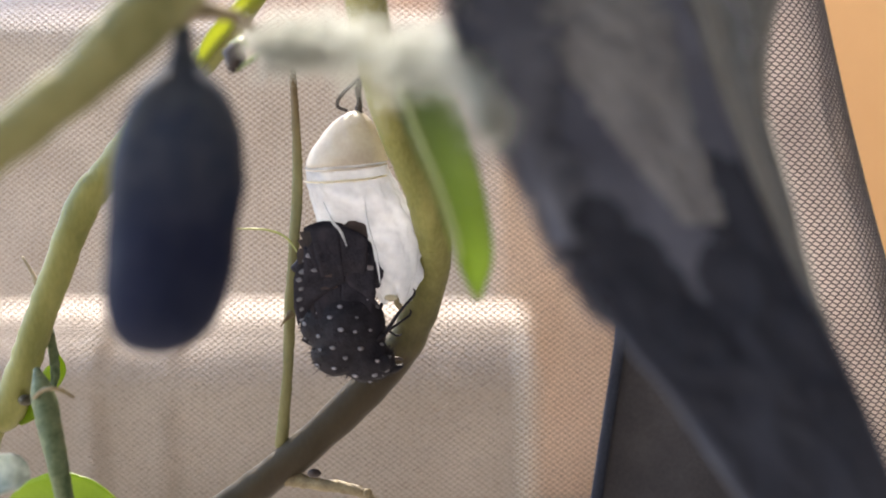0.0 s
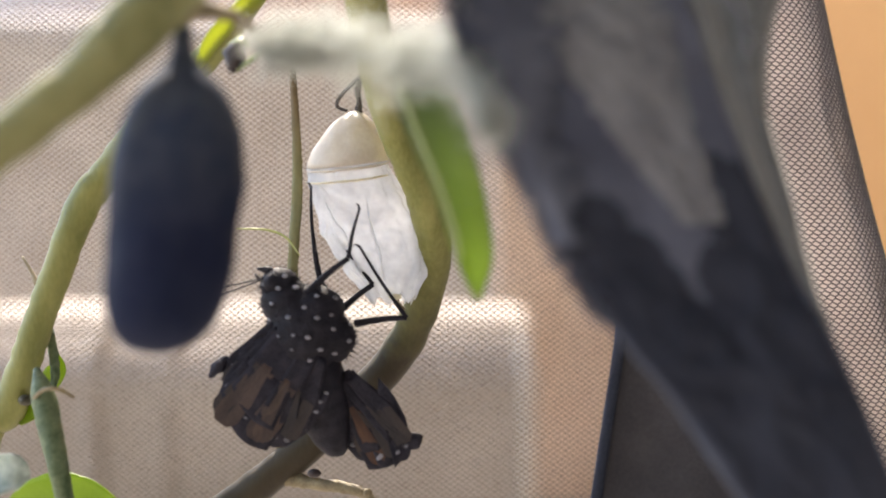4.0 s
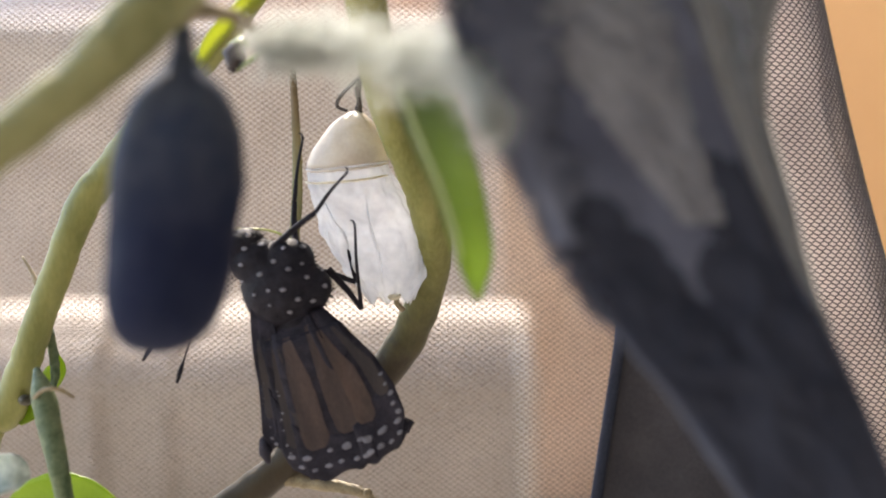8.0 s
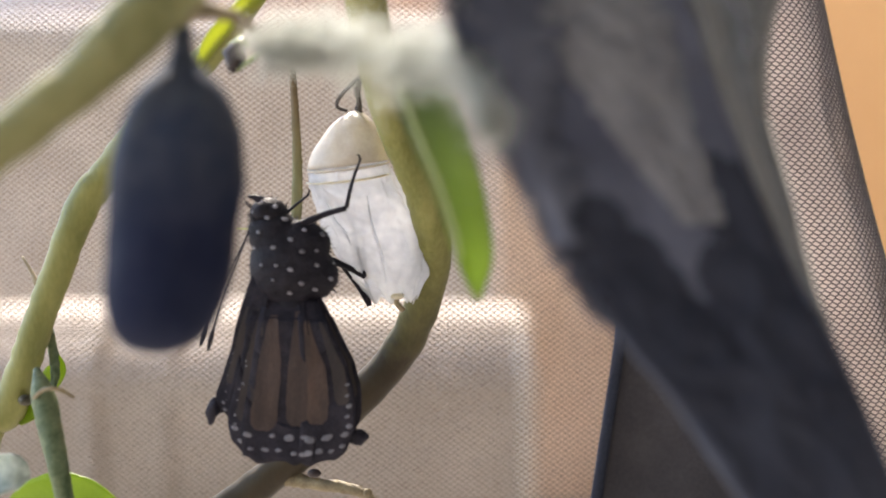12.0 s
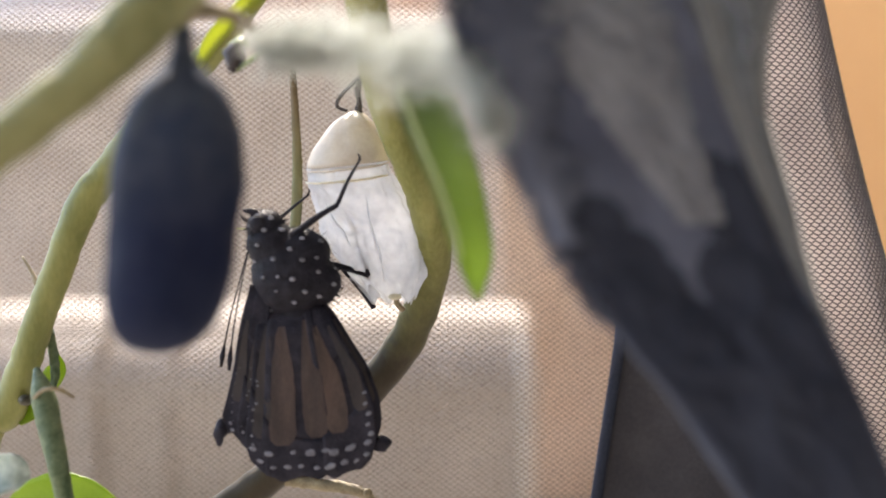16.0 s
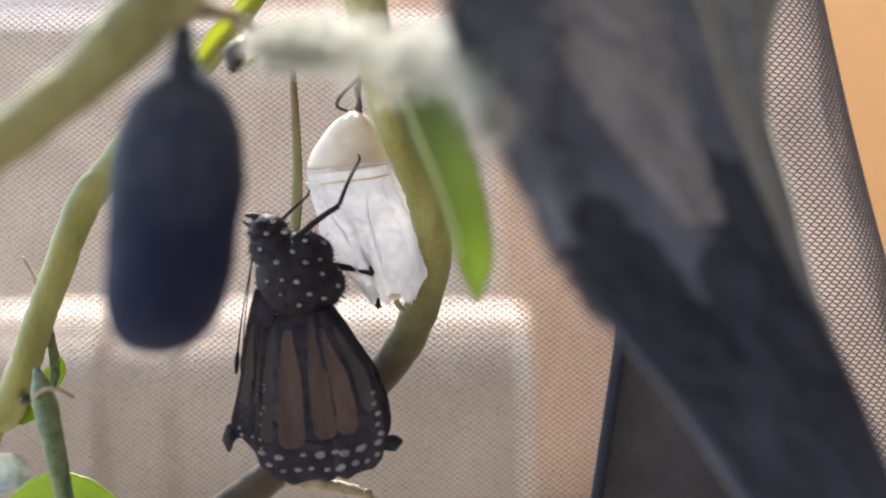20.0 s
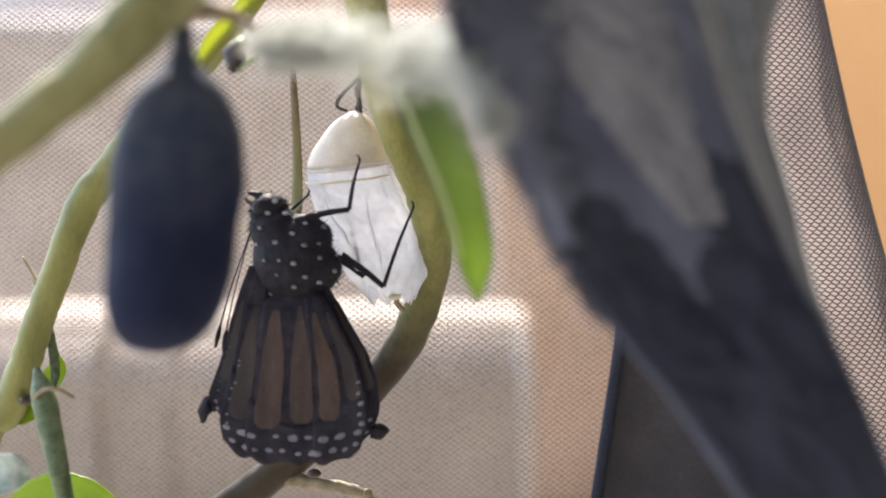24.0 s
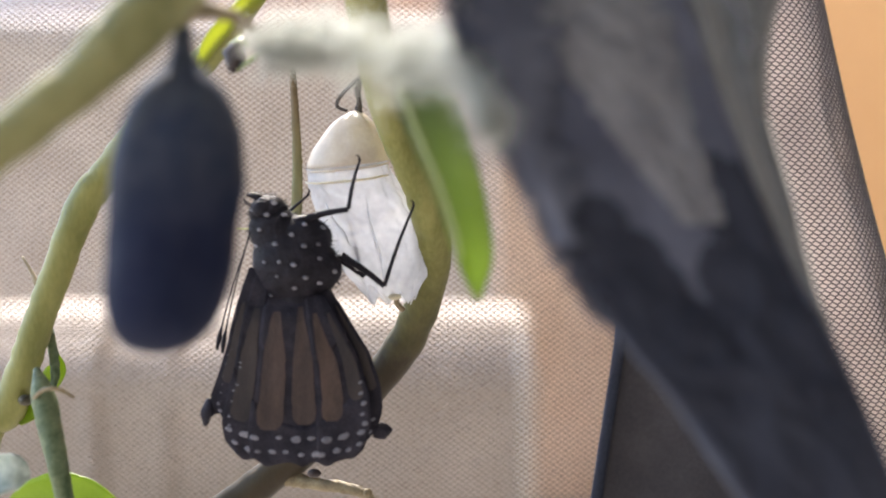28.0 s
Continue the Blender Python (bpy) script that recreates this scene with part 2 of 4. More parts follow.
def blade(rib, widths, side, n=36, m=8, cup=0.15, wave=0.0, thick=0.22):
    """Leaf blade along a rib; side: the direction across it."""
    c = spline(rib, n + 1)
    w = spline([[q] for q in widths], n + 1)[:, 0]
    s = Vector(side).normalized()

    def f(u, v):
        i = round(u * n)
        t = Vector(c[min(i + 1, n)] - c[max(i - 1, 0)]).normalized()
        a = (s - t * s.dot(t)).normalized()
        b = t.cross(a)
        k = v * 2 - 1
        ww = max(w[i], 0.02) * (1 + 0.05 * noise.noise(Vector((i * 0.45, k * 3, 1.7))))
        return Vector(c[i]) + a * (k * ww) + b * (cup * ww * k * k + wave * math.sin(i * 0.5 + k) * abs(k))

    return sheet(f, n, m, thick)


def net(name, f, nu, nv, width, material, parent, label):
    """Knitted net over f(u, v): threads that swing to and fro and meet their neighbours; nu threads, nv stitches."""
    shift = (-0.42, -0.42, 0.42, 0.42)
    steps = nv * 2
    grid = []
    for i in range(nu):
        for k in range(steps):
            swing = shift[(k + (2 if i % 2 else 0)) % 4]
            grid.append(((i + 0.5 + swing) / nu, k / steps))
    grid = np.array(grid)
    pts = np.array([f(u, v) for u, v in grid])
    e = 1e-3
    du = np.array([f(u + e, v) for u, v in grid]) - pts
    dv = np.array([f(u, v + e) for u, v in grid]) - pts
    nn = np.cross(du, dv)
    nn /= np.linalg.norm(nn, axis=1)[:, None] + 1e-12
    p4 = pts.reshape(nu, steps, 3)
    t = np.gradient(p4, axis=1).reshape(-1, 3)
    a = np.cross(t, nn)
    a /= np.linalg.norm(a, axis=1)[:, None] + 1e-12
    h = width / 2
    verts = np.stack([pts + a * h, pts + nn * h, pts - a * h, pts - nn * h], 1).reshape(-1, 3)
    faces = []
    for i in range(nu):
        for k in range(steps - 1):
            q = (i * steps + k) * 4
            for c in range(4):
                d = (c + 1) % 4
                faces.append((q + c, q + d, q + 4 + d, q + 4 + c))
    return raw(name, verts, faces, material, parent, label)


# ---- setting: a corner open to the light, with an added roof ----
FLOOR = -190
tagged(part("floor", block((-2500, -1600, FLOOR - 60), (1700, 3300, FLOOR)), M_FLOOR), "warm grey stone floor", "floor", kind="structure")
tagged(part("wall_east", block((230, 330, FLOOR), (400, 3300, 2400)), M_WALL), "orange painted plaster wall in sunlight", "wall", kind="structure")
# the next three walls are unseen, added to close off front light
tagged(part("wall_return", block((404, 330, FLOOR), (1700, 480, 2400)), M_PLAIN), "unseen beige plaster wall", "wall", kind="structure")
tagged(part("wall_side", block((1704, -1600, FLOOR), (1850, 480, 2400)), M_PLAIN), "unseen beige plaster wall", "wall", kind="structure")
tagged(part("wall_south", block((-2500, -1760, FLOOR), (1850, -1604, 2400)), M_PLAIN), "unseen beige plaster wall", "wall", kind="structure")
tagged(part("wall_north", block((-2500, 3304, FLOOR), (400, 3450, 900)), M_PLAIN), "low unseen beige plaster wall", "wall", kind="structure")
# out of view, added to hold sky light off the near side
tagged(part("ceiling", block((-2500, -1760, 2404), (1850, 300, 2500)), M_PLAIN), "unseen beige plaster ceiling", "ceiling", kind="structure")


def cushion(place, size, bevel, label, cloth=M_CUSH, roll=0):
    """Upholstered block with rounded edges and a seam, on the floor or on another."""
    ob = thing("cushion", place, label, "cushion", "cushions behind the net")
    w, d, h = size
    bm = block((-w, 0, 0), (0, d, h), bevel, 6)
    bmesh.ops.subdivide_edges(bm, edges=[e for e in bm.edges if e.calc_length() > 60], cuts=28, use_grid_fill=True)
    for v in bm.verts:
        # the upper front edge slopes back more softly than the sides
        k = min(1, (v.co.z - h + roll) / roll) if roll else 0
        if k > 0:
            v.co.y += roll * (0.72 * k + 0.36 * k * k) * max(0, 1 - v.co.y / d)
        v.co += Vector((0, 1, 0.3)) * (7 * noise.noise(v.co * 0.011) + 2.5 * noise.noise(v.co * 0.04))
    part("cover", bm, cloth, ob)
    z = h - bevel * 1.1
    part("seam", tube([(-w + bevel, -1, z), (-w / 2, -2, z + 1), (-bevel, -1, z)], [1.6, 1.6, 1.6], 30, 8), cloth, ob)
    return ob


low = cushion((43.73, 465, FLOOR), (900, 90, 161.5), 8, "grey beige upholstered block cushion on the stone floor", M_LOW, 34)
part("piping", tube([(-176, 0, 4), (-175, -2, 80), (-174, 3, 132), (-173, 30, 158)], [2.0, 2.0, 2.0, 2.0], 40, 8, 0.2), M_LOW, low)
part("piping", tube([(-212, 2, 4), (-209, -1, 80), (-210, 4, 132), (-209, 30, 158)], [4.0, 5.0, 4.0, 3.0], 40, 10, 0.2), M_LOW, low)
# paler strip: the sunlit corner edge of the cushion put into colour
part("piping", tube([(-3, 0, 4), (-3, 0, 60), (-3, 1, 96), (-3, 4, 130), (-6, 22, 153)], [2.2, 3.2, 4.2, 4.4, 3.4], 40, 10, 0.15), M_LITEDGE, low, "cream strip for the sunlit cushion edge")
cushion((150, 880, FLOOR), (1100, 200, 378), 22, "tall beige upholstered back cushion behind the block cushion")
cushion((150, 805, FLOOR), (115, 66, 420), 14, "upright tan cushion beside the beige cushions", M_TAN)

# ---- the net cage ----
cage = thing("mesh_cage", (0, 22, FLOOR), "brown and black net insect cage with folded cloth flap", "cage")
C0 = Vector((0, 22, FLOOR))


def local(p):
    return tuple(Vector(p) - C0)


def back_net(u, v):
    x = -62 + u * 88
    z = -46 + v * 92
    y = 19 + 1.2 * math.sin(x * 0.07 + z * 0.03) + 0.8 * math.sin(z * 0.11 - x * 0.05) + max(0, -x - 8) * 0.06
    return local((x, y, z))


net("back_net", back_net, 182, 262, 0.147, M_NET, cage, "brown knitted net panel")


def side_net(u, v):
    # a roll of net that turns away at its outer edge
    z = 46 - v * 100
    cx = 31.8 + (28 - z) * 0.207 + 0.0012 * (28 - z) ** 2 * (1 if z < 28 else 0)
    a = radians(-35 + 150 * u)
    return local((cx + 13.5 * math.sin(a) - 0.3, 16 - 13.5 * math.cos(a) * 0.8, z))


net("side_net", side_net, 68, 236, 0.185, M_NETD, cage, "dark net side panel rolled round the corner")

# added pale sheet that stands for the sunlit net layer behind the holes
def pale_backing(u, v):
    z = 46 - v * 100
    cx = 31.8 + (28 - z) * 0.207 + 0.0012 * (28 - z) ** 2 * (1 if z < 28 else 0)
    return local((cx - 12 + 26.5 * u, 24 + 0.6 * math.sin(z * 0.2 + u * 5) - 5 * u * u, z))


part("pale_backing", sheet(pale_backing, 16, 40, 0.3), M_BACKING, cage, "added pale sheet behind the side net")

LEFT = spline([(0.57, -55, 17.81), (0.85, -55, 15.68), (1.81, -55, 12.12), (3.02, -54, 8.49), (5.87, -53, 3.50), (8.52, -52, -1.44), (11.80, -51, -5.93), (15.52, -50, -9.97), (19.34, -49, -15.25), (23.43, -48, -20.84)], 121)
RIGHT = spline([(16.84, -45, 20.04), (17.64, -45, 17.64), (18.84, -45, 13.64), (20.24, -45, 9.44), (22.44, -45, 3.64), (24.64, -45, -1.56), (27.4, -45, -6.36), (29.4, -45, -10.36), (31.9, -45, -16.36), (34.1, -45, -21.56)], 121)


def ragged(v, n, size, seed):
    """Torn, lumpy run of a cloth edge: broad scallops, and threads that stick out singly."""
    i = round(v * n)
    return size * (0.9 * noise.noise(Vector((seed, v * n * 0.11, 2))) + 0.7 * noise.noise(Vector((seed, v * n * 0.35, 5))) + 0.9 * (random.Random(seed * 1000 + i).random() - 0.5))


def flap(u, v):
    i = round(v * 120)
    p = Vector(LEFT[i]).lerp(Vector(RIGHT[i]), u)
    p.y += 0.9 * math.sin(u * 6 + v * 2.2) * u * (1 - u) + 0.5 * noise.noise(Vector((u * 5, v * 9, 0)))
    p.x += ragged(v, 120, 0.8, 3) * (1 - u) ** 6
    return local(p)


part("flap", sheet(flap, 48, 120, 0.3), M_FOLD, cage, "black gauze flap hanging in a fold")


def hem(u, v):
    i = round(v * 62)
    p = Vector(LEFT[i]).lerp(Vector(RIGHT[i]), 0.01 + 0.30 * (1 - 0.8 * v ** 3) * u * (1 + 0.1 * math.sin(v * 5)))
    p.y -= 0.5 + 0.8 * math.sin(u * 3.14)
    p.x += ragged(v, 62, 0.9, 5) * (1 - u) ** 3 + ragged(v, 62, 1.8, 6) * u ** 4
    return local(p)


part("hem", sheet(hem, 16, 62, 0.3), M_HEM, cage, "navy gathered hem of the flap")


def strip(u, v):
    i = round(v * 84)
    a = Vector(RIGHT[i]) + Vector((-1.0, 2.0, 0))
    p = a + Vector((u * np.interp(v, (0, 0.16, 0.31, 0.47, 0.63, 0.79, 0.95, 1), (10.0, 7.8, 5.9, 4.6, 4.2, 3.3, 2.0, 1.2)), 2 - 0.9 * math.sin(u * 3.14) - 0.5 * math.sin(u * 9), 0))
    return local(p)


# grey gauze layer; its paleness also carries the veiling haze up here
def hazed(u, v):
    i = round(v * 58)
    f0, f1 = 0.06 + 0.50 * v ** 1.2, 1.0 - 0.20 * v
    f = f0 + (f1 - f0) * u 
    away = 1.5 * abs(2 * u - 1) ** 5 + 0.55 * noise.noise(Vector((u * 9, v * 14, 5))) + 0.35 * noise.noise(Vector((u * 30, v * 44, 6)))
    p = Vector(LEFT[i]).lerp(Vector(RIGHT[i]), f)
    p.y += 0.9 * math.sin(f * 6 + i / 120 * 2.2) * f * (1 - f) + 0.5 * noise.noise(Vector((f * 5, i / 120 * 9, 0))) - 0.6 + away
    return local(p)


part("hazed_layer", sheet(hazed, 30, 58, 0.2), M_HAZE, cage, "grey gauze layer on the flap, paled for haze")


# darker copy of the flap cloth: its less lit lower end, as colour
def fold(u, v):
    i = 28 + round(v * 92)
    f = (0.14 * (1 - v) ** 1.5 - 0.04) * (1 - u) + 0.98 * u
    start = 0.02 + 0.32 * (1 - abs(u - 0.5) / 0.5)
    away = 1.1 * abs(2 * u - 1) ** 40 + 1.5 * min(1, max(0, 1 - (v - start) * 3.4)) + 0.4 * noise.noise(Vector((u * 9, v * 18, 15))) + 0.25 * noise.noise(Vector((u * 30, v * 56, 16)))
    p = Vector(LEFT[i]).lerp(Vector(RIGHT[i]), min(0.98, f))
    p.y += 0.9 * math.sin(f * 6 + i / 120 * 2.2) * f * (1 - f) + 0.5 * noise.noise(Vector((f * 5, i / 120 * 9, 0))) - 1.0 + away
    return local(p)


part("lower_shade", sheet(fold, 40, 92, 0.2), M_NAVY, cage, "dark navy layer over the flap's lower end, darkened for shade")
part("piping", sheet(strip, 10, 84, 0.3), M_PIPE, cage, "grey cloth edge of the flap")
part("cord", tube([local(Vector(RIGHT[k]) + Vector((0.4, -0.6, 0))) for k in (0, 20, 40, 60, 78)], [0.9, 0.8, 0.6, 0.35, 0.1], 50, 10), M_PIPE, cage)


def corner(u, v):
    z = -4 - v * 50
    x = 20.7 + (z + 11.9) * 0.149 + u * 19
    return local((x, 15.5 + 0.5 * math.sin(u * 7) - 4 * u, z))


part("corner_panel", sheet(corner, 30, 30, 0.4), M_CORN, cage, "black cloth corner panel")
part("seam", tube([local((21.7, 15, -4)), local((20.8, 15, -11.5)), local((18.9, 15, -24)), local((14.2, 15, -56))], [0.7, 0.7, 0.7, 0.7], 40, 10), M_NAVY, cage)
for x in (-62, 26):
    part("pole", tube([(x, 6, 0), (x, 6, 120), (x, 6, 250)], [1.5, 1.5, 1.5], 12, 10), M_FOLD, cage)
part("base_cloth", block((-64, -30, 0), (60, 30, 1.5), 0.5), M_FOLD, cage)


def fibres(name, path, radius, count, length, width, material, parent, seed, label="", clumps=0):
    """Loose fibres round a path, gathered in clumps where asked."""
    rng = random.Random(seed)
    c = spline(path, 80)
    rr = spline([[r] for r in radius], 80)[:, 0]
    knots = [(rng.uniform(2, 77), rng.gauss(0, 0.5), rng.gauss(0, 0.5), rng.uniform(0.5, 1.0)) for _ in range(clumps)]
    verts, faces = [], []
    for _ in range(count):
        d = Vector((rng.gauss(0, 1), rng.gauss(0, 1), rng.gauss(0, 1))).normalized()
        if knots and rng.random() < 0.8:
            i, ox, oz, size = rng.choice(knots)
            i = min(78, max(1, round(i + rng.gauss(0, 2.0))))
            p = Vector(c[i]) + Vector((ox * 0.4, ox, oz)) * rr[i] + d * rr[i] * size * rng.random() ** 0.6
        else:
            i = rng.randrange(1, 79)
            p = Vector(c[i]) + d * rr[i] * rng.random() ** 0.6
        t = (Vector(c[i + 1]) - Vector(c[i - 1])).normalized()
        g = (t * rng.choice((-1, 1)) * 0.5 + Vector((rng.gauss(0, 0.6), rng.gauss(0, 0.6), rng.gauss(0, 0.6)))).normalized()
        w = Vector((rng.gauss(0, 1), rng.gauss(0, 1), rng.gauss(0, 1))).cross(g).normalized() * width
        x = w.cross(g).normalized() * width
        s = length * rng.uniform(0.4, 1.2)
        curl = Vector((rng.gauss(0, 1), rng.gauss(0, 1), rng.gauss(0, 1))) * 0.35 * s
        b = len(verts)
        for k in range(4):
            q = p + g * s * (k / 3 - 0.5) + curl * (k / 3) ** 2
            verts += [q + w, q + x, q - w - x]
        for k in range(3):
            for j in range(3):
                faces.append((b + k * 3 + j, b + k * 3 + (j + 1) % 3, b + k * 3 + 3 + (j + 1) % 3, b + k * 3 + 3 + j))
    return raw(name, verts, faces, material, parent, label)


fray = fibres("fray", [local(LEFT[k]) for k in (4, 16, 28, 40, 52, 64, 76)], [0.7] * 7, 1700, 1.4, 0.05, M_HEM, cage, 5, "frayed navy edge fibres")
lint = fibres("lint", [local(LEFT[k]) for k in (6, 18, 28, 36, 46)], [0.8, 1.3, 1.1, 0.8, 0.4], 900, 1.5, 0.03, M_FLUFF, cage, 15, "pale lint on the flap edge", 16)
edge_lint = fibres("lint", [local(Vector(RIGHT[k]) + Vector((3.4, 1.0, 0))) for k in (2, 8, 14, 20, 26)], [0.5, 0.7, 0.6, 0.5, 0.3], 260, 1.2, 0.03, M_FLUFF, cage, 25, "pale lint on the flap edge", 8)
edge_lint["kind"] = "stuff"
lint["kind"] = "stuff"
fray["kind"] = "stuff"

# ---- milkweed stems and leaves ----
plant = thing("milkweed_plant", (0, 0, FLOOR), "green milkweed stems with narrow leaves", "plant")
C0 = Vector((0, 0, FLOOR))


def loc(pts):
    return [local(p) for p in pts]


part("main_stem", tube(loc([(-7.68, -15, 26.72), (-7.27, -11, 22.65), (-6.37, -7, 16.55), (-4.48, -4, 11.12), (-2.01, -2, 5.38), (-1.03, 1, 0.06), (-2.3, 5, -6.16), (-5.47, 8, -12.33), (-11.46, 9, -18.69), (-18.43, 11, -24.98), (-25.92, 13, -30.72), (-35.6, 15, -37.27), (-34, 16, -70), (-30, 15, -188)]),
     [2.0, 2.0, 1.75, 1.75, 1.85, 1.95, 2.0, 2.05, 2.05, 2.0, 2.0, 2.0, 2.2, 2.5], 260, 24, 0.07, 1), M_MAIN, plant, "bent main stem, green above and brown below")
part("node", tube(loc([(-1.26, 0.3, 1.74), (-1.09, 1, 0.54), (-1.03, 1.4, -0.55)]), [1.8, 2.08, 1.85], 14, 20, 0.1, 2), M_MAIN, plant)
part("thin_stem", tube(loc([(-16.85, 7, 20.26), (-16.41, 7, 13.32), (-16.28, 7, 7.01), (-16.72, 7, -0.57), (-17.1, 7, -7.51), (-17.48, 8, -13.92), (-18.56, 11, -22.65)]), [0.38, 0.5, 0.62, 0.62, 0.66, 0.6, 0.75], 70, 12, 0.18, 3), M_THIN, plant, "thin upright side shoot")
part("side_stem", tube(loc([(-17.86, -7, 27.36), (-21.85, -7, 21.56), (-26.03, -6, 17.26), (-30.85, -5, 12.48), (-34.82, -4, 7.51), (-36.91, -4, 4.89), (-39.36, -4, -1.11), (-42.36, -3, -8.74), (-45.28, -2, -16.49), (-49.07, -1, -24.95), (-52, 2, -80), (-48, 4, -188)]),
     [1.2, 1.3, 1.5, 1.6, 1.65, 1.75, 1.55, 1.6, 1.75, 1.8, 2.0, 2.2], 90, 18, 0.12, 7), M_STEM, plant, "yellow green side stem with a node")
part("node", ball(local((-36.8, -4, 6.11)), (0.9, 1.2, 0.7), 12), M_STEM, plant)
part("node", ball(local((-42.97, -4, -15.55)), (0.8, 0.9, 0.6), 12), M_BARK, plant)
part("front_stem", tube(loc([(-31.51, -51, 5.26), (-28.11, -50, 8.16), (-25, -49, 10.93), (-22.19, -48, 14.15), (-20.1, -47, 16.66), (-17.96, -46, 19.03), (-15.7, -43, 22.53)]), [1.75, 1.75, 1.75, 2.15, 2.2, 1.9, 1.9], 60, 18, 0.12, 5), M_STEMP, plant, "thick near stem")
part("stalk", tube(loc([(-20.69, -47, 16.27), (-18.75, -46, 16.73), (-16.93, -43, 17.3), (-15.48, -38, 17.5), (-14.45, -34, 16.56)]), [1.5, 1.2, 0.7, 0.5, 0.4], 40, 12, 0.2, 9), M_TWIG, plant, "brown leaf stalk")
part("leaf", blade(loc([(-3.07, -35, 15.6), (-0.87, -37, 9.63), (1.21, -38, 3.92), (2.22, -39, -0.38), (2.73, -39, -3.8)]), [1.6, 2.4, 2.1, 1.75, 1.35, 0.12], (1, 0.5, 0.25), 40, 10, 0.3), M_LONG, plant, "long narrow green leaf lit through")
# pale rib, moved to the leaf's edge so its colour gives the lit rim
part("rib", tube(loc([(-3.54, -38, 12.98), (-1.9, -40, 8.7), (-0.29, -41, 4.85), (0.79, -41, 1.71), (1.34, -41, -0.58)]), [0.16, 0.2, 0.19, 0.17, 0.1], 60, 8, 0.6, 3), M_VEIN, plant)
part("leaf", blade(loc([(-24.78, -8, 17.84), (-21.96, -8, 20.94), (-18.85, -8, 24.33), (-16.03, -8, 27.15)]), [0.2, 2.0, 2.2, 1.6, 0.2], (1, 0.4, 0.9), 30, 8, 0.25), M_YEL, plant, "small yellow green leaf")
part("leaf", blade(loc([(-45.7, -3, -27.22), (-41.57, -4, -25.91), (-36.63, -5, -25.71), (-32.22, -6, -26.6)]), [0.4, 2.1, 2.7, 1.9, 0.2], (0.02, 0.12, 1), 30, 8, 0.15), M_LIME, plant, "bright lime oval leaf lit through")
part("leaf", blade(loc([(-44.27, -2, -18.38), (-43.12, -1, -16.74), (-41.83, 1, -13.24), (-41.34, 1, -12.03)]), [0.2, 1.0, 0.8, 0.1], (1, 0.3, 0.5), 20, 6, 0.2), M_LIME, plant, "small bright green leaf")
part("leaf", blade(loc([(-44.68, -13, -22.72), (-42.43, -14, -21.73), (-40.66, -14, -21.35), (-39.58, -13, -21.74)]), [1.2, 1.9, 1.6, 0.2], (0.1, 0.4, 1), 20, 8, 0.35), M_LEAFW, plant, "pale curled leaf")
part("rolled_leaf", tube(loc([(-40.96, -7, -12), (-39.96, -8, -14.62), (-38.86, -9, -18.14), (-37.78, -10, -21.61), (-37.11, -10, -24.94), (-36.15, -11, -28.6)]), [0.3, 1.2, 1.2, 1.0, 0.85, 0.5], 50, 16, 0.08, 4), M_LEAFG, plant, "grey green rolled leaf")
part("leaf", blade(loc([(-40.97, -1, -14.83), (-40.5, -1, -12.74), (-40.86, -1, -10.78)]), [0.15, 0.7, 0.1], (1, 0.2, 0.2), 16, 6, 0.2), M_LIME, plant, "small bright green leaf")
part("shoot", tube(loc([(-41.69, -1, -7.09), (-41.21, -1, -10.06), (-40.55, -2, -12.95), (-40.6, -3, -14.61)]), [0.25, 0.5, 0.5, 0.3], 30, 10, 0.2), M_LEAFG, plant)
part("shoot", tube(loc([(-44.97, 1, -0.85), (-43.74, 0, -2.34), (-42.76, -1, -3.81)]), [0.15, 0.2, 0.3], 14, 8), M_TWIG, plant)
part("tendril", tube(loc([(-40.54, -9, -14.78), (-38.91, -11, -13.72), (-37.42, -11, -13.72), (-36.62, -9, -14.67)]), [0.2, 0.2, 0.22, 0.16], 30, 8), M_TWIG, plant, "thin curled tendril")
part("tendril", tube(loc([(-22.45, 3, 2.21), (-19.26, 3, 2.09), (-17.24, 4, 1.3), (-15.8, 5, -0.68)]), [0.08, 0.14, 0.14, 0.08], 40, 6), M_VEIN, plant, "pale thin tendril")
part("twig", tube(loc([(-18.43, 11, -26.22), (-14.34, 9, -26.56), (-9.72, 7, -26.95), (-7.27, 6, -28.14)]), [0.9, 0.75, 0.6, 0.4], 34, 12, 0.25, 6), M_TWIG, plant, "short dry side twig")
part("bud_scar", ball(local((-14.29, 6, -24.88)), (0.8, 0.7, 0.5), 10), M_DARK, plant)
part("bud_scar", ball(local((-8.28, 5, -26.82)), (0.55, 0.5, 0.5), 10), M_TWIG, plant)
part("thorn", tube(loc([(-16.86, 6, -7.21), (-17.36, 5, -7.78), (-17.86, 5, -8.52)]), [0.5, 0.2, 0.06], 10, 8), M_TWIG, plant)
part("thorn", tube(loc([(-15.92, 6, -6.52), (-15.18, 5, -6.78), (-14.81, 5, -6.66)]), [0.4, 0.25, 0.12], 10, 8), M_VEIN, plant)
part("thorn", tube(loc([(-4.38, 2, -6.52), (-4.96, 1, -5.68), (-4.71, 1, -4.9), (-3.99, 1, -4.9)]), [0.35, 0.3, 0.22, 0.1], 14, 8), M_TWIG, plant)
part("wart", ball(local((0.87, -4, 2.5)), 0.28, 8), M_VEIN, plant)
bud = part("dry_bud", ball(local((-19.25, -17, 17.88)), (1.0, 0.9, 1.35), 16), M_DARK, plant, "dark dried flower bud")
bud_mid = Vector(local((-19.25, -17, 17.88))) * MM
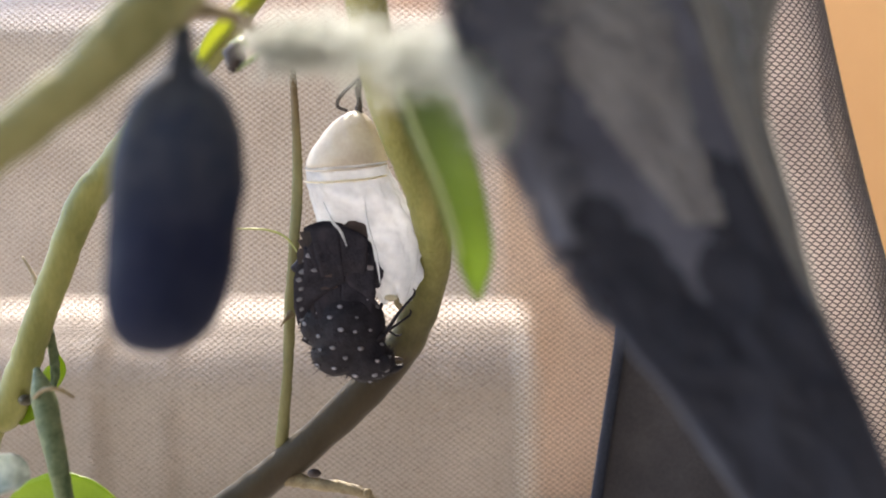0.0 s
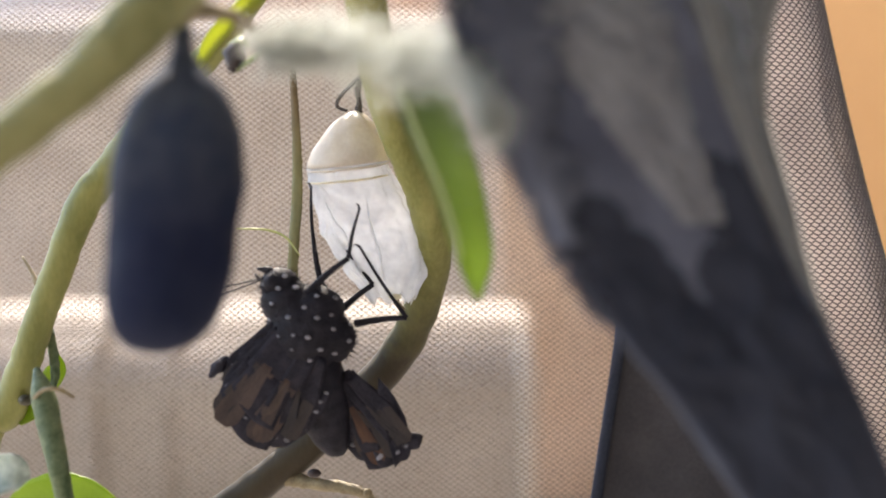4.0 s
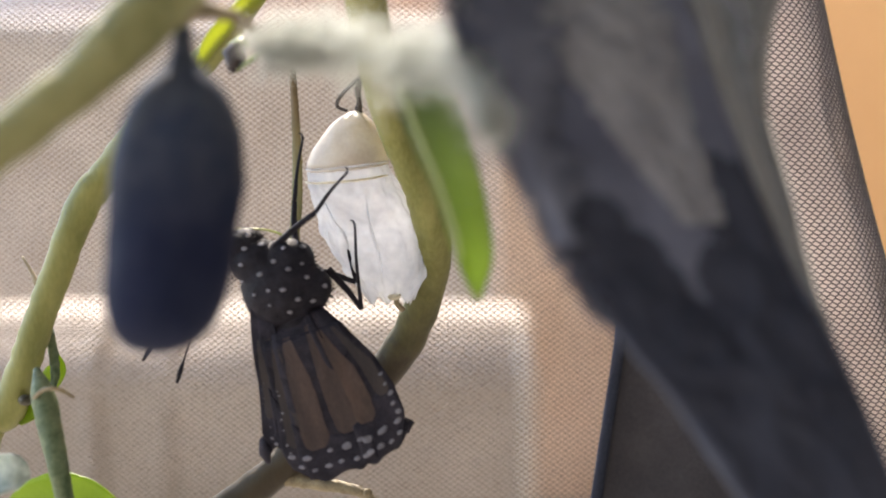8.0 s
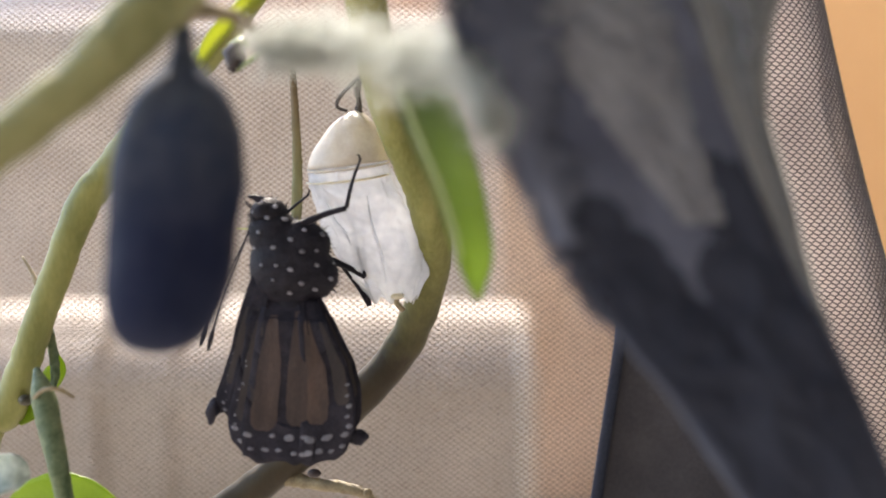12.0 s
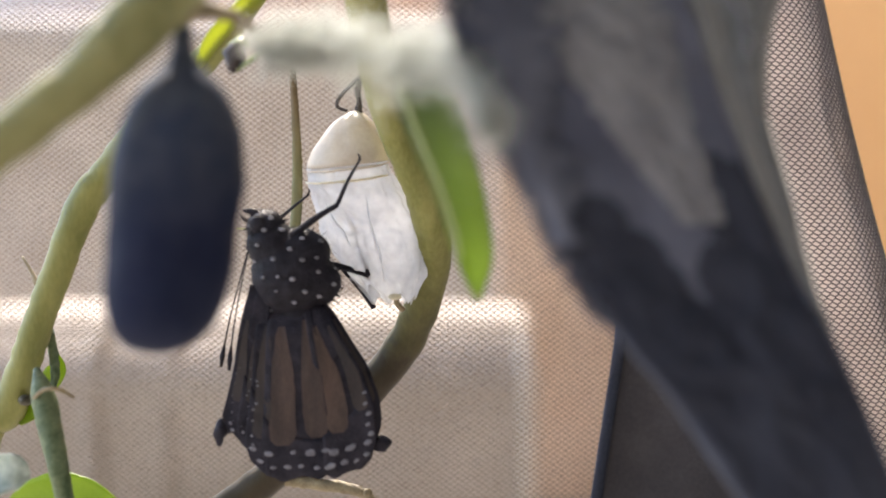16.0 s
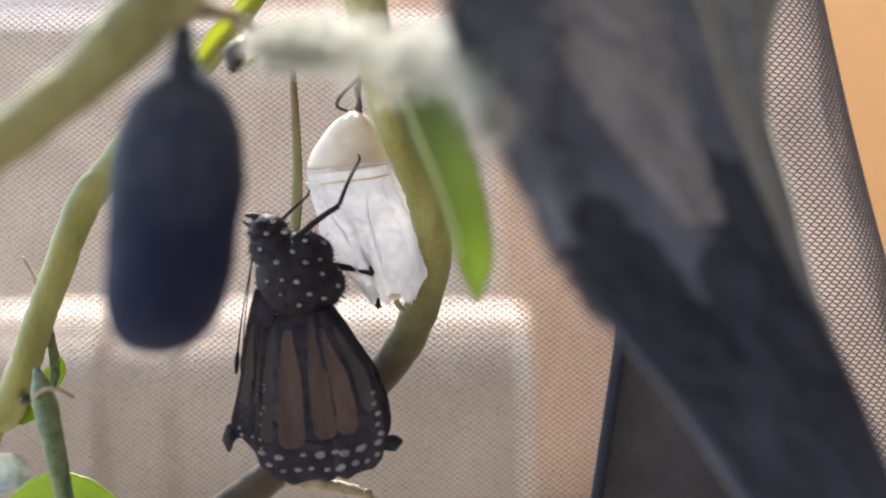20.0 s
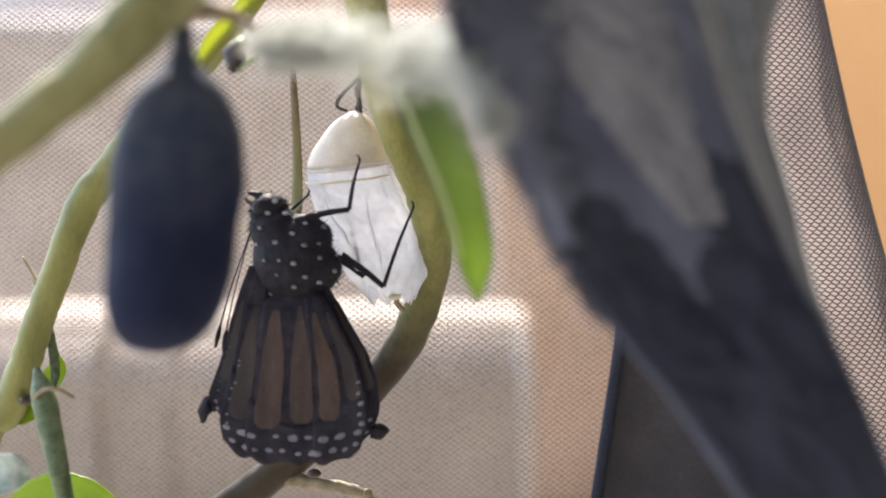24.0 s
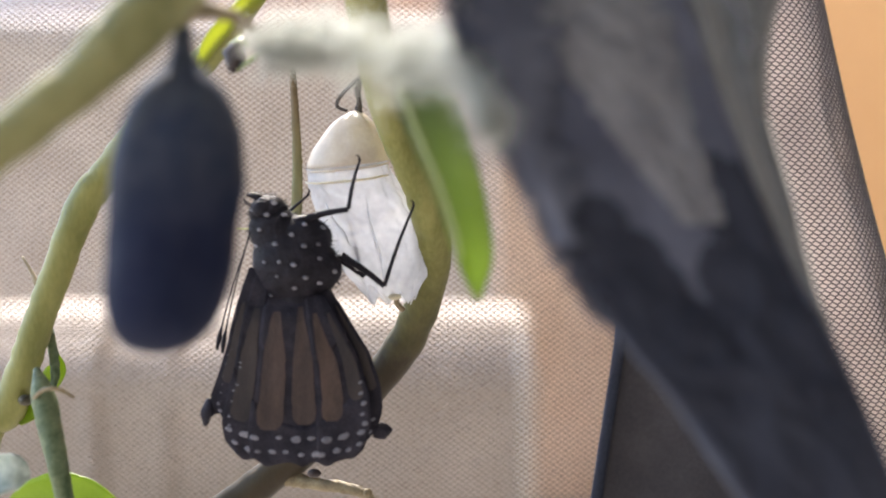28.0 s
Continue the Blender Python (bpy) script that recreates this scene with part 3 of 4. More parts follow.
for v in bud.data.vertices:
    v.co += (v.co - bud_mid).normalized() * 0.0006 * noise.noise(v.co * 1100)
part("sepal", blade(loc([(-19.35, -17, 16.57), (-17.89, -18, 17.32), (-16.74, -18, 18.15)]), [0.1, 0.45, 0.1], (0.4, 0.6, 0.8), 14, 4), M_LEAF, plant)
part("sepal", blade(loc([(-20.1, -16, 19.2), (-18.67, -18, 19.4), (-17.89, -18, 18.67)]), [0.1, 0.4, 0.1], (0.2, 0.9, 0.6), 14, 4), M_LEAF, plant)

silk = thing("silk_tuft", (-5.7, -46, 13.88), "white fluffy silk tuft caught on the stems", "silk")
C0 = Vector((-5.7, -46, 13.88))
tuft = fibres("fluff", loc([(-13.66, -43, 15.09), (-9.87, -44, 14.4), (-5.7, -46, 13.8), (-1.7, -48, 13.49), (1.14, -52, 12.39), (2.29, -57, 9.39), (3.29, -58, 7.05)]), [0.6, 2.0, 2.3, 2.4, 1.7, 1.1, 0.6], 5200, 1.7, 0.024, M_SILK, silk, 11, clumps=70)
tuft["kind"] = "stuff"
for k in range(5):
    x = -9 + 4 * k
    part("strand", tube([(x, 0.4, 0.2), (x + 2.5, -0.5, 0.7 - 0.2 * k), (x + 5.5, 0.3, -0.4 + 0.1 * k)], [0.03, 0.06, 0.03], 20, 5, 0.3), M_SILK, silk)

# ---- the dark whole chrysalis ----
dark = thing("chrysalis", (-18.48, -45, 14.64), "whole dark navy chrysalis hanging from the stem", "chrysalis")
prof = [(0.6, 0.9), (0.75, -0.6), (1.45, -1.75), (2.5, -2.9), (3.15, -3.8), (3.6, -4.7), (4.05, -6.0), (4.4, -8.2), (4.55, -9.8), (4.5, -10.8), (4.35, -12.5), (4.3, -14.5), (4.2, -16.5), (3.9, -18.2), (3.3, -19.7), (2.3, -20.8), (1.2, -21.3), (0.1, -21.5)]
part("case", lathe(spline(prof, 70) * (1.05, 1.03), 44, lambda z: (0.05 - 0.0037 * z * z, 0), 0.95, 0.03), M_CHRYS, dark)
part("stalk", tube([(0, 0, 1.6), (0.1, 0, 0.4), (-0.2, 0, -1.2)], [0.6, 0.5, 0.5], 14, 10, 0.2), M_PIPE, dark)
part("ridge", tube([(-0.32 + 4.5 * math.cos(w), 4.3 * math.sin(w), -9.9) for w in [radians(a) for a in range(180, 361, 12)]], [0.1, 0.14, 0.1], 40, 8, 0.5), M_CHRYS, dark)

# ---- the emptied shell, hanging by its stalk ----
SH = (-9.12, 0, 14.46)
shell = thing("empty_chrysalis", SH, "split papery clear chrysalis shell with cream cap", "chrysalis")


def cap(u, v):
    w = 2 * math.pi * u
    s = spline([(0.2, 0.1), (1.4, -0.5), (2.55, -1.6), (3.45, -2.9), (4.05, -4.2), (4.25, -5.0)], 17)[round(v * 16)]
    droop = -0.9 * v * v * (0.5 - 0.5 * math.sin(w)) + 0.35 * v * v * math.cos(w)
    crease = 0.14 * noise.noise(Vector((math.cos(w) * 2, math.sin(w) * 2, v * 3))) + 0.10 * noise.noise(Vector((math.cos(w) * 5, math.sin(w) * 5, v * 8)))
    return (-1.1 * v ** 0.7 + (s[0] + crease) * math.cos(w), (s[0] + crease) * 0.95 * math.sin(w), s[1] + droop)


part("cap", sheet(cap, 48, 16, 0.12), M_CAP, shell, "cream domed cap")
AXIS = [(-1.1, 4.2), (-0.5, 4.5), (0.3, 4.9), (1.1, 5.2), (1.7, 5.05), (2.3, 4.5), (2.8, 3.6), (3.3, 2.2)]


def film(u, v):
    # papery wall of the case, closed round the back and creased in front
    w = 2 * math.pi * u
    cx, r = spline(AXIS, 57)[round(v * 56)]
    z = -5.0 - 14.9 * v - (0.9 * (1 - v) * (0.5 - 0.5 * math.sin(w)) - 0.35 * (1 - v) * math.cos(w))
    c, d = math.cos(w), math.sin(w)
    wr = 0.5 * noise.noise(Vector((c * 1.7, d * 1.7, v * 5))) + 0.30 * noise.noise(Vector((c * 4, d * 4, v * 9 + 3)))
    # sharp creases where the dry film has folded
    wr += 0.55 * (0.25 - abs(noise.noise(Vector((c * 2.2 + v * 1.5, d * 2.2, v * 6 + 11))))) + 0.28 * (0.25 - abs(noise.noise(Vector((c * 5, d * 5 + v * 3, v * 12 + 5)))))
    rag = 1.2 * noise.noise(Vector((c * 3, d * 3, 9))) * max(0, v - 0.85) * 6
    deep = 0.8 if d > 0 else 0.8 - 0.55 * min(1, max(0, (v - 0.22) / 0.25))
    return (cx + (r + wr) * c, (r * deep + wr * 0.8) * d, z + rag)


part("film", sheet(film, 110, 56, 0.05), M_FILM, shell, "wrinkled clear film")
for dz, rr in ((0.05, 4.35), (-1.15, 4.5)):
    part("ridge", tube([(-1.1 + rr * math.cos(w), rr * 0.97 * math.sin(w), -5.05 + dz - 1.3 * (0.5 - 0.5 * math.sin(w)) + 0.35 * math.cos(w)) for w in [radians(a) for a in range(178, 363, 15)]], [0.06, 0.11, 0.13, 0.08], 40, 8, 0.6), M_GOLD if dz < 0 else M_CAP, shell)
part("fold", tube([(-3.4, -2.2, -9.5), (-2.4, -3.4, -11.5), (-1.5, -3.6, -12.6), (-0.8, -3.8, -14.2)], [0.06, 0.16, 0.14, 0.05], 30, 8, 0.5), M_FILM, shell)
part("fold", tube([(1.0, -4.3, -9.0), (1.4, -4.2, -12.0), (2.2, -3.9, -15.0), (2.6, -3.0, -18.0)], [0.05, 0.14, 0.16, 0.05], 30, 8, 0.5), M_FILM, shell)
part("tip", ball((3.6, -0.6, -19.6), (0.7, 0.5, 0.35), 12), M_GOLD, shell, "pale tip of the shell")
part("stalk", tube([(0.1, 0, -0.1), (0.25, 0, 1.2), (0.1, 0, 2.6), (0.9, 0, 4.2)], [0.5, 0.3, 0.38, 0.3], 24, 10, 0.25), M_DARK, shell, "dark hooked stalk")
part("hook", tube([(-1.0, -0.2, 0.2), (-2.0, -0.3, 0.6), (-1.9, -0.3, 1.5), (-0.8, -0.2, 2.7), (0.5, 0, 3.9)], [0.16, 0.2, 0.2, 0.22, 0.25], 30, 8, 0.2), M_DARK, shell)
# ---- the monarch ----
fly = thing("monarch_butterfly", (0, 0, 0), "black and orange monarch butterfly with white spots, newly emerged", "butterfly")
LOBES = [((-0.2, 0, -0.2), (4.0, 3.3, 4.5)), ((-1.9, 0, 3.0), (2.7, 2.6, 2.5)), ((2.1, 0.2, -0.9), (2.8, 2.5, 2.7)), ((0.9, -0.2, 2.1), (3.0, 2.6, 2.5))]
bm = bmesh.new()
bmesh.ops.create_uvsphere(bm, u_segments=40, v_segments=28, radius=1)
for v in bm.verts:
    d = v.co.normalized()
    far = 0.5
    for c, q in LOBES:
        e = Vector((d.x / q[0], d.y / q[1], d.z / q[2]))
        f = Vector((c[0] / q[0], c[1] / q[1], c[2] / q[2]))
        h = e.dot(f) ** 2 - e.dot(e) * (f.dot(f) - 1)
        if h > 0:
            far = max(far, (e.dot(f) + math.sqrt(h)) / e.dot(e))
    v.co = d * (far + 0.22 * noise.noise(d * 4))
thorax = part("thorax", bm, M_BODY, fly, "black thorax with white spots")
rng = random.Random(4)
disc = ball((0, 0, 0), (0.40, 0.10, 0.28), 10)
for v in disc.verts:
    v.co += Vector((v.co.x, 0, v.co.z)) * 0.4 * noise.noise(v.co * 2.4)
bmesh.ops.scale(disc, vec=(MM, MM, MM), verts=disc.verts)
SPOT = bpy.data.meshes.new("spot")
disc.to_mesh(SPOT)
disc.free()


def spot(p, nrm, parent, s=1.0):
    ob = share("spot", SPOT, M_SPOT, parent)
    ob.matrix_basis = Matrix.Translation(Vector(p) * MM) @ Vector(nrm).to_track_quat("-Y", "Z").to_matrix().to_4x4() @ Matrix.Diagonal((s, 1, s, 1))


placed = []
for _ in range(600):
    x, z = rng.uniform(-4.5, 5), rng.uniform(-4.6, 5.4)
    best = None
    for c, q in LOBES:
        k = 1 - ((x - c[0]) / q[0]) ** 2 - ((z - c[2]) / q[2]) ** 2
        if k > 0.06:
            y = c[1] - q[1] * math.sqrt(k)
            if best is None or y < best[0]:
                best = (y, Vector(((x - c[0]) / q[0] ** 2, (y - c[1]) / q[1] ** 2, (z - c[2]) / q[2] ** 2)))
    if best and all(math.hypot(x - i, z - j) > 1.42 for i, j in placed):
        placed.append((x, z))
        spot((x, best[0] - 0.12, z), best[1], thorax, rng.uniform(0.5, 1.05))


def fur(parent, lobes, count, length, seed, label=""):
    """Short dark hairs standing on the lobes of a body."""
    rg = random.Random(seed)
    verts, faces = [], []
    for _ in range(count):
        c, q = rg.choice(lobes)
        d = Vector((rg.gauss(0, 1), rg.gauss(0, 1), rg.gauss(0, 1))).normalized()
        n = Vector((d.x / q[0], d.y / q[1], d.z / q[2])).normalized()
        p = Vector(c) + Vector((d.x * q[0], d.y * q[1], d.z * q[2]))
        w = n.orthogonal().normalized() * 0.045
        x = n.cross(w)
        tip = p + (n + Vector((rg.gauss(0, 0.4), rg.gauss(0, 0.4), rg.gauss(-0.3, 0.4)))) * length * rg.uniform(0.5, 1.2)
        b = len(verts)
        verts += [p + w - n * 0.1, p + x - n * 0.1, p - w - x - n * 0.1, tip]
        faces += [(b, b + 1, b + 3), (b + 1, b + 2, b + 3), (b + 2, b, b + 3)]
    ob = raw("fur", verts, faces, M_BODY, parent, label)
    ob["kind"] = "stuff"


fur(thorax, LOBES, 1500, 0.55, 3, "short black hairs")
head = part("head", ball((-2.5, 0, 1.7), (2.0, 2.1, 1.8), 20), M_BODY, fly, "black head with white dots")
head.location = (0, 0, 3.2 * MM)
fur(head, [((-2.5, 0, 1.7), (2.0, 2.1, 1.8))], 500, 0.5, 8)
for q in (-1, 1):
    part("eye", ball((-3.0, 1.6 * q, 2.0), (0.95, 0.7, 0.95), 16), M_BODY, head)
    part("palp", tube([(-2.8, 0.5 * q, 2.8), (-3.6, 0.6 * q, 3.3), (-4.6, 0.6 * q, 3.5)], [0.4, 0.4, 0.15], 12, 8), M_BODY, head)
for p in ((-3.0, -1.7, 2.9), (-1.7, -1.9, 2.6), (-2.4, -2.3, 1.4), (-3.9, -1.4, 1.9), (-1.2, -1.9, 1.0)):
    spot(p, (0, -1, 0.2), head, 0.8)
part("proboscis", tube([(-3.9, -0.3, 2.2), (-4.6, -0.4, 2.6), (-4.9, -0.4, 3.0)], [0.2, 0.18, 0.1], 14, 6), M_DARK, head)

ap = []
for k in range(57):
    s = k / 56
    r = 3.15 * math.sin(math.pi * min(1, 0.14 + s * 0.85)) ** 0.42 * (1 - 0.12 * s) * (1 + 0.016 * math.sin(s * 44))
    ap.append((max(r, 0.1), -12.6 * s))
abdomen = part("abdomen", lathe(ap, 28, lambda z: (0.02 * z * z * 0.4, 0), 0.9), M_BODY, fly, "black ringed abdomen with pale stripes")
abdomen.location = (0, 0.6 * MM, -3.0 * MM)
for k in range(6):
    z = -1.6 - 1.75 * k
    r = 3.0 - 0.17 * k
    part("pale_band", tube([(0.01 * z * z + r * math.cos(w), r * 0.9 * math.sin(w), z) for w in [radians(a) for a in range(150, 215, 8)]], [0.03, 0.11, 0.11, 0.03], 14, 6), M_SPOT, abdomen)


# wings: fans of stiff panels, each with veins, cells and outer pieces that slide out as the wing opens
WING_S = (0.0, 0.05, 0.17, 0.25, 0.37, 0.50, 0.68, 0.85, 1.0, 1.15)
WING_R = (2.2, 2.4, 3.4, 4.4, 5.7, 7.1, 8.1, 8.3, 7.5, 7.0)
WING_L = (3.0, 3.4, 4.0, 4.4, 4.9, 5.3, 6.0, 6.7, 6.3, 6.0)


def wing_panel(parent, name, bounds, length, material, spots, seed, knob, form, ends, root):
    """One panel between the first and the last of bounds (tenths of the wing's half width, from its middle line), hinged at the
    origin; the bounds between are veins. It has an inner plate, an outer plate and a margin, which slide over one another
    while the wing is crumpled."""
    rg = random.Random(seed)
    a0, a1 = bounds[0] - 0.35, bounds[-1] + 0.35

    def at(a, r):
        k, s = a / 10, r / length
        c = 0.6 + 0.4 * s
        w = np.interp(s, WING_S, WING_R) - c if k > 0 else np.interp(s, WING_S, WING_L) + c
        drop = 0.085 * min(1.2, abs(k)) ** 4 * s * s
        y = 0.35 * math.sin(a * 0.13 + form) * s + 0.26 * noise.noise(Vector((a * 0.09, r * 0.16, form))) + 0.5 * k * k * s
        y += 0.10 * noise.noise(Vector((a * 0.5, r * 0.5, form + 4))) + (4.0 if root > 2 else 1.0) * max(0, 1 - s / 0.3) ** 1.2
        return Vector((c + k * w * length / 20.3, y, -r * (1 - drop)))

    def curve(a, r):
        """The plates end in a round line across the whole wing."""
        return r * (1 - 0.30 * min(1.1, abs(a) / 10) ** 1.8)

    def plate(title, r0, r1, owner, dy):
        def f(u, v):
            a = a0 + (a1 - a0) * u
            return at(a, r0 + (curve(a, r1) - r0) * v) + Vector((0, dy, 0))

        return part(title, sheet(f, 10, 12, 0.14), M_WING, owner)

    def cell(title, b0, b1, r0, r1, tip0, tip1, tint, dy):
        """A brown field between two veins; tip0 and tip1: how narrow its two ends are."""

        def f(u, v):
            wide = min(1, tip0 + (1 - tip0) * min(1, v / 0.9) ** 0.8, tip1 + (1 - tip1) * math.sqrt(min(1, (1 - v) / 0.12)))
            r = r0 + (r1 - r0) * v
            k = (u - 0.5) * wide + 0.07 * noise.noise(Vector((b0 * 1.7, r * 0.28, form))) + 0.06 * noise.noise(Vector((b1, r * 0.9, u * 3)))
            return at((b0 + b1) / 2 + (b1 - b0) * k, r) + Vector((0, dy, 0))

        return part(title, sheet(f, 6, 14, 0), tint, inner)

    cut0, cut1 = length * 0.50, length * 0.84
    inner = plate(name, root, cut0, parent, 0)
    outer = plate("outer_plate", cut0 * 0.55, cut1, inner, 0.03)
    own, beyond = [], []
    for c, (b0, b1) in enumerate(zip(bounds, bounds[1:])):
        gap = min(0.65, 0.13 * (b1 - b0))
        top = max(root + 0.4, length * (0.22 + 0.07 * rg.random()))
        stop = length * ((ends[c] if ends else 0.80) + rg.uniform(-0.008, 0.008))
        for dy in (-0.20, 0.07):
            own.append(cell("cell", b0 + gap, b1 - gap, top, cut0 + 0.1, 0.35, 1, material[c], dy))
            beyond.append(cell("outer_cell", b0 + gap, b1 - gap, cut0 - 0.2, stop, 1, 0.5, material[c], dy - 0.012))

    def rim(u, v):
        a = a0 + (a1 - a0) * u
        lobe = 0.012 * math.cos(a * 1.45) + 0.012 * noise.noise(Vector((a * 0.7, form, 3)))
        return at(a, (curve(a, cut1) - 0.5 + (length - curve(a, cut1) + 0.5) * v) * (1 + lobe * v)) + Vector((0, -0.02, 0))

    bm = sheet(rim, 16, 8, 0.16)
    dots = []
    for row in range(2):
        m = max(1, round((a1 - a0) * 0.72 / (1.45 if row else 1.7)))
        for k in range(m):
            dots.append((a0 + (a1 - a0) * (k + 0.5 + rg.uniform(-0.15, 0.15)) / m, (0.945 if row else 0.875) + rg.uniform(-0.008, 0.008), 0.40 if row else 0.50))
    for k in range(5):  # spots that climb the outer edge
        if a1 > 9 and form < 2:
            dots.append((a1 - 0.75 - 0.3 * (k % 2), 0.83 - 0.055 * k, 0.42 - 0.04 * k))
    for k in range(7):
        if a0 < -9:
            dots.append((a0 + rg.uniform(0.6, 1.6), 0.85 - 0.06 * k + rg.uniform(-0.02, 0.02), 0.14))
    for a, q, size in dots:
        size *= rg.uniform(0.65, 1.1) * spots
        for dy in (-0.20, 0.05):
            f0 = len(bm.faces)
            dash = ball((0, 0, 0), (size * rg.uniform(1.0, 1.35), 0.06, size * rg.uniform(0.6, 0.8)), 10)
            for v in dash.verts:
                v.co += Vector((v.co.x, 0, v.co.z)) * 0.35 * noise.noise(v.co * 2.2 + Vector((a, q * 9, 0)))
            bmesh.ops.rotate(dash, matrix=Matrix.Rotation(radians(-2.6 * a + rg.uniform(-12, 12)), 3, "Y"), verts=dash.verts)
            bmesh.ops.translate(dash, vec=at(a, q * length) + Vector((0, dy, 0)), verts=dash.verts)
            merge(bm, dash)
            bm.faces.ensure_lookup_table()
            for q2 in bm.faces[f0:]:
                q2.material_index = 1
    if knob:
        left = a0 < 0
        c = at(a0 if left else a1, length * 0.96) + Vector((-0.6, 0, -0.3) if left else (0.35, 0, -0.7))
        o = ball(c, (0.65, 0.5, 1.35) if left else (0.95, 0.45, 0.85), 14)
        for v in o.verts:
            v.co += v.normal * 0.45 * noise.noise(v.co * 1.3)
            v.co.x += (v.co.z - c.z) * 0.25
        merge(bm, o)
    margin = part("margin", bm, (M_WING, M_SPOTD), inner, "black margin with white spots")
    return inner, [outer] + beyond, margin, own


def merge(bm, other):
    """Takes the faces of other into bm."""
    me = bpy.data.meshes.new("tmp")
    other.to_mesh(me)
    other.free()
    bm.from_mesh(me)
    bpy.data.meshes.remove(me)


PANELS = []  # panel, outer pieces, margin, side (0 near, 1 far), middle bound, hinge, length, inner cells


def wing(name, side, y, panels, length, spots, hinge, knob):
    for k, (bounds, tints, ends) in enumerate(panels):
        end = knob and (k == 0) == (bounds[0] < 0)
        q, o, m, own = wing_panel(fly, name, bounds, length, tints, spots, k + 7 * side + len(name), end, 1.3 + 2 * side, ends, 3.4 if name == "hindwing" and not side else 1.0)
        PANELS.append((q, o, m, side, (bounds[0] + bounds[-1]) / 2, Vector((hinge[0], y - 0.05 * k, hinge[1])), length, own))


# near hindwing cells darken leftwards: its turn from the light, as cell colours
wing("hindwing", 0, -2.6, (((-10.3, -6.6), (M_CELL,), (0.80,)), ((-6.6, -1.6, 2.7), (M_CELLM, M_CELLM), (0.835, 0.80)), ((2.7, 6.6, 9.3), (M_CELLP, M_CELL), (0.79, 0.70))), 20.5, 1.0, (0.0, 0.0), False)
wing("forewing", 0, -1.9, (((-12.4, -10.2), (M_CELL,), (0.7,)), ((-10.2, -7), (M_CELL,), (0.7,))), 19.0, 0.5, (-0.2, 0.2), True)
wing("forewing", 1, -0.9, (((6, 8.6), (M_CELL,), (0.7,)), ((8.6, 10.3), (M_CELL,), (0.7,))), 19.8, 0.7, (0.3, 0.1), True)
wing("hindwing", 1, 0.2, (((-9.5, -3.2), (M_CELL,), (0.78,)), ((-3.2, 0.2, 3.2), (M_CELLO, M_CELL), (0.8, 0.8)), ((3.2, 9.0), (M_CELL,), (0.78,))), 18.6, 0.8, (0.0, -0.2), False)


def limb(length, r0, r1, parent, name):
    bm = tube([(0, 0, 0), (0.15, 0, -length * 0.5), (0, 0, -length)], [r0, (r0 + r1) / 2, r1], 14, 8, 0.15)
    return part(name, bm, M_BODY, parent)


LEGS = []  # upper, lower, hip, lengths, bend
for hip, l1, l2, bend, y in (((0.3, 3.8), 5.6, 5.2, 1, -1.6), ((2.0, 2.6), 5.6, 6.8, -1, 2.4), ((4.8, 0.3), 5.4, 8.9, 1, 0.8), ((2.4, 1.0), 5.4, 6.5, 1, 4.2)):
    up = limb(l1, 0.42, 0.26, fly, "leg")
    lo = limb(l2, 0.24, 0.12, up, "lower_leg")
    part("claw", tube([(0, 0, -l2 + 0.2), (0.2, 0, -l2 - 0.25), (0.5, 0, -l2 - 0.3)], [0.13, 0.1, 0.04], 8, 6), M_BODY, lo)
    LEGS.append((up, lo, Vector((hip[0], y, hip[1])), l1, l2, bend))
FEELERS = []
for q in (0, 1):
    f = part("antenna", tube([(0, 0, 0), (-0.5, 0, -5), (-0.9, 0, -10), (-1.0, 0, -13.5)], [0.10, 0.075, 0.075, 0.10], 30, 6), M_BODY, fly, "thin black antenna")
    part("club", tube([(-1.0, 0, -13.3), (-1.0, 0, -14.4), (-0.95, 0, -15.6)], [0.13, 0.27, 0.14], 10, 8), M_BODY, f)
    FEELERS.append(f)


# ---- what moves ----
def swing(p, a, y=None):
    """Pose at p (mm) turned by a degrees, clockwise as seen by the camera."""
    return pose(p[0] * MM, p[1] * MM, p[2] * MM, 0, a, 0)


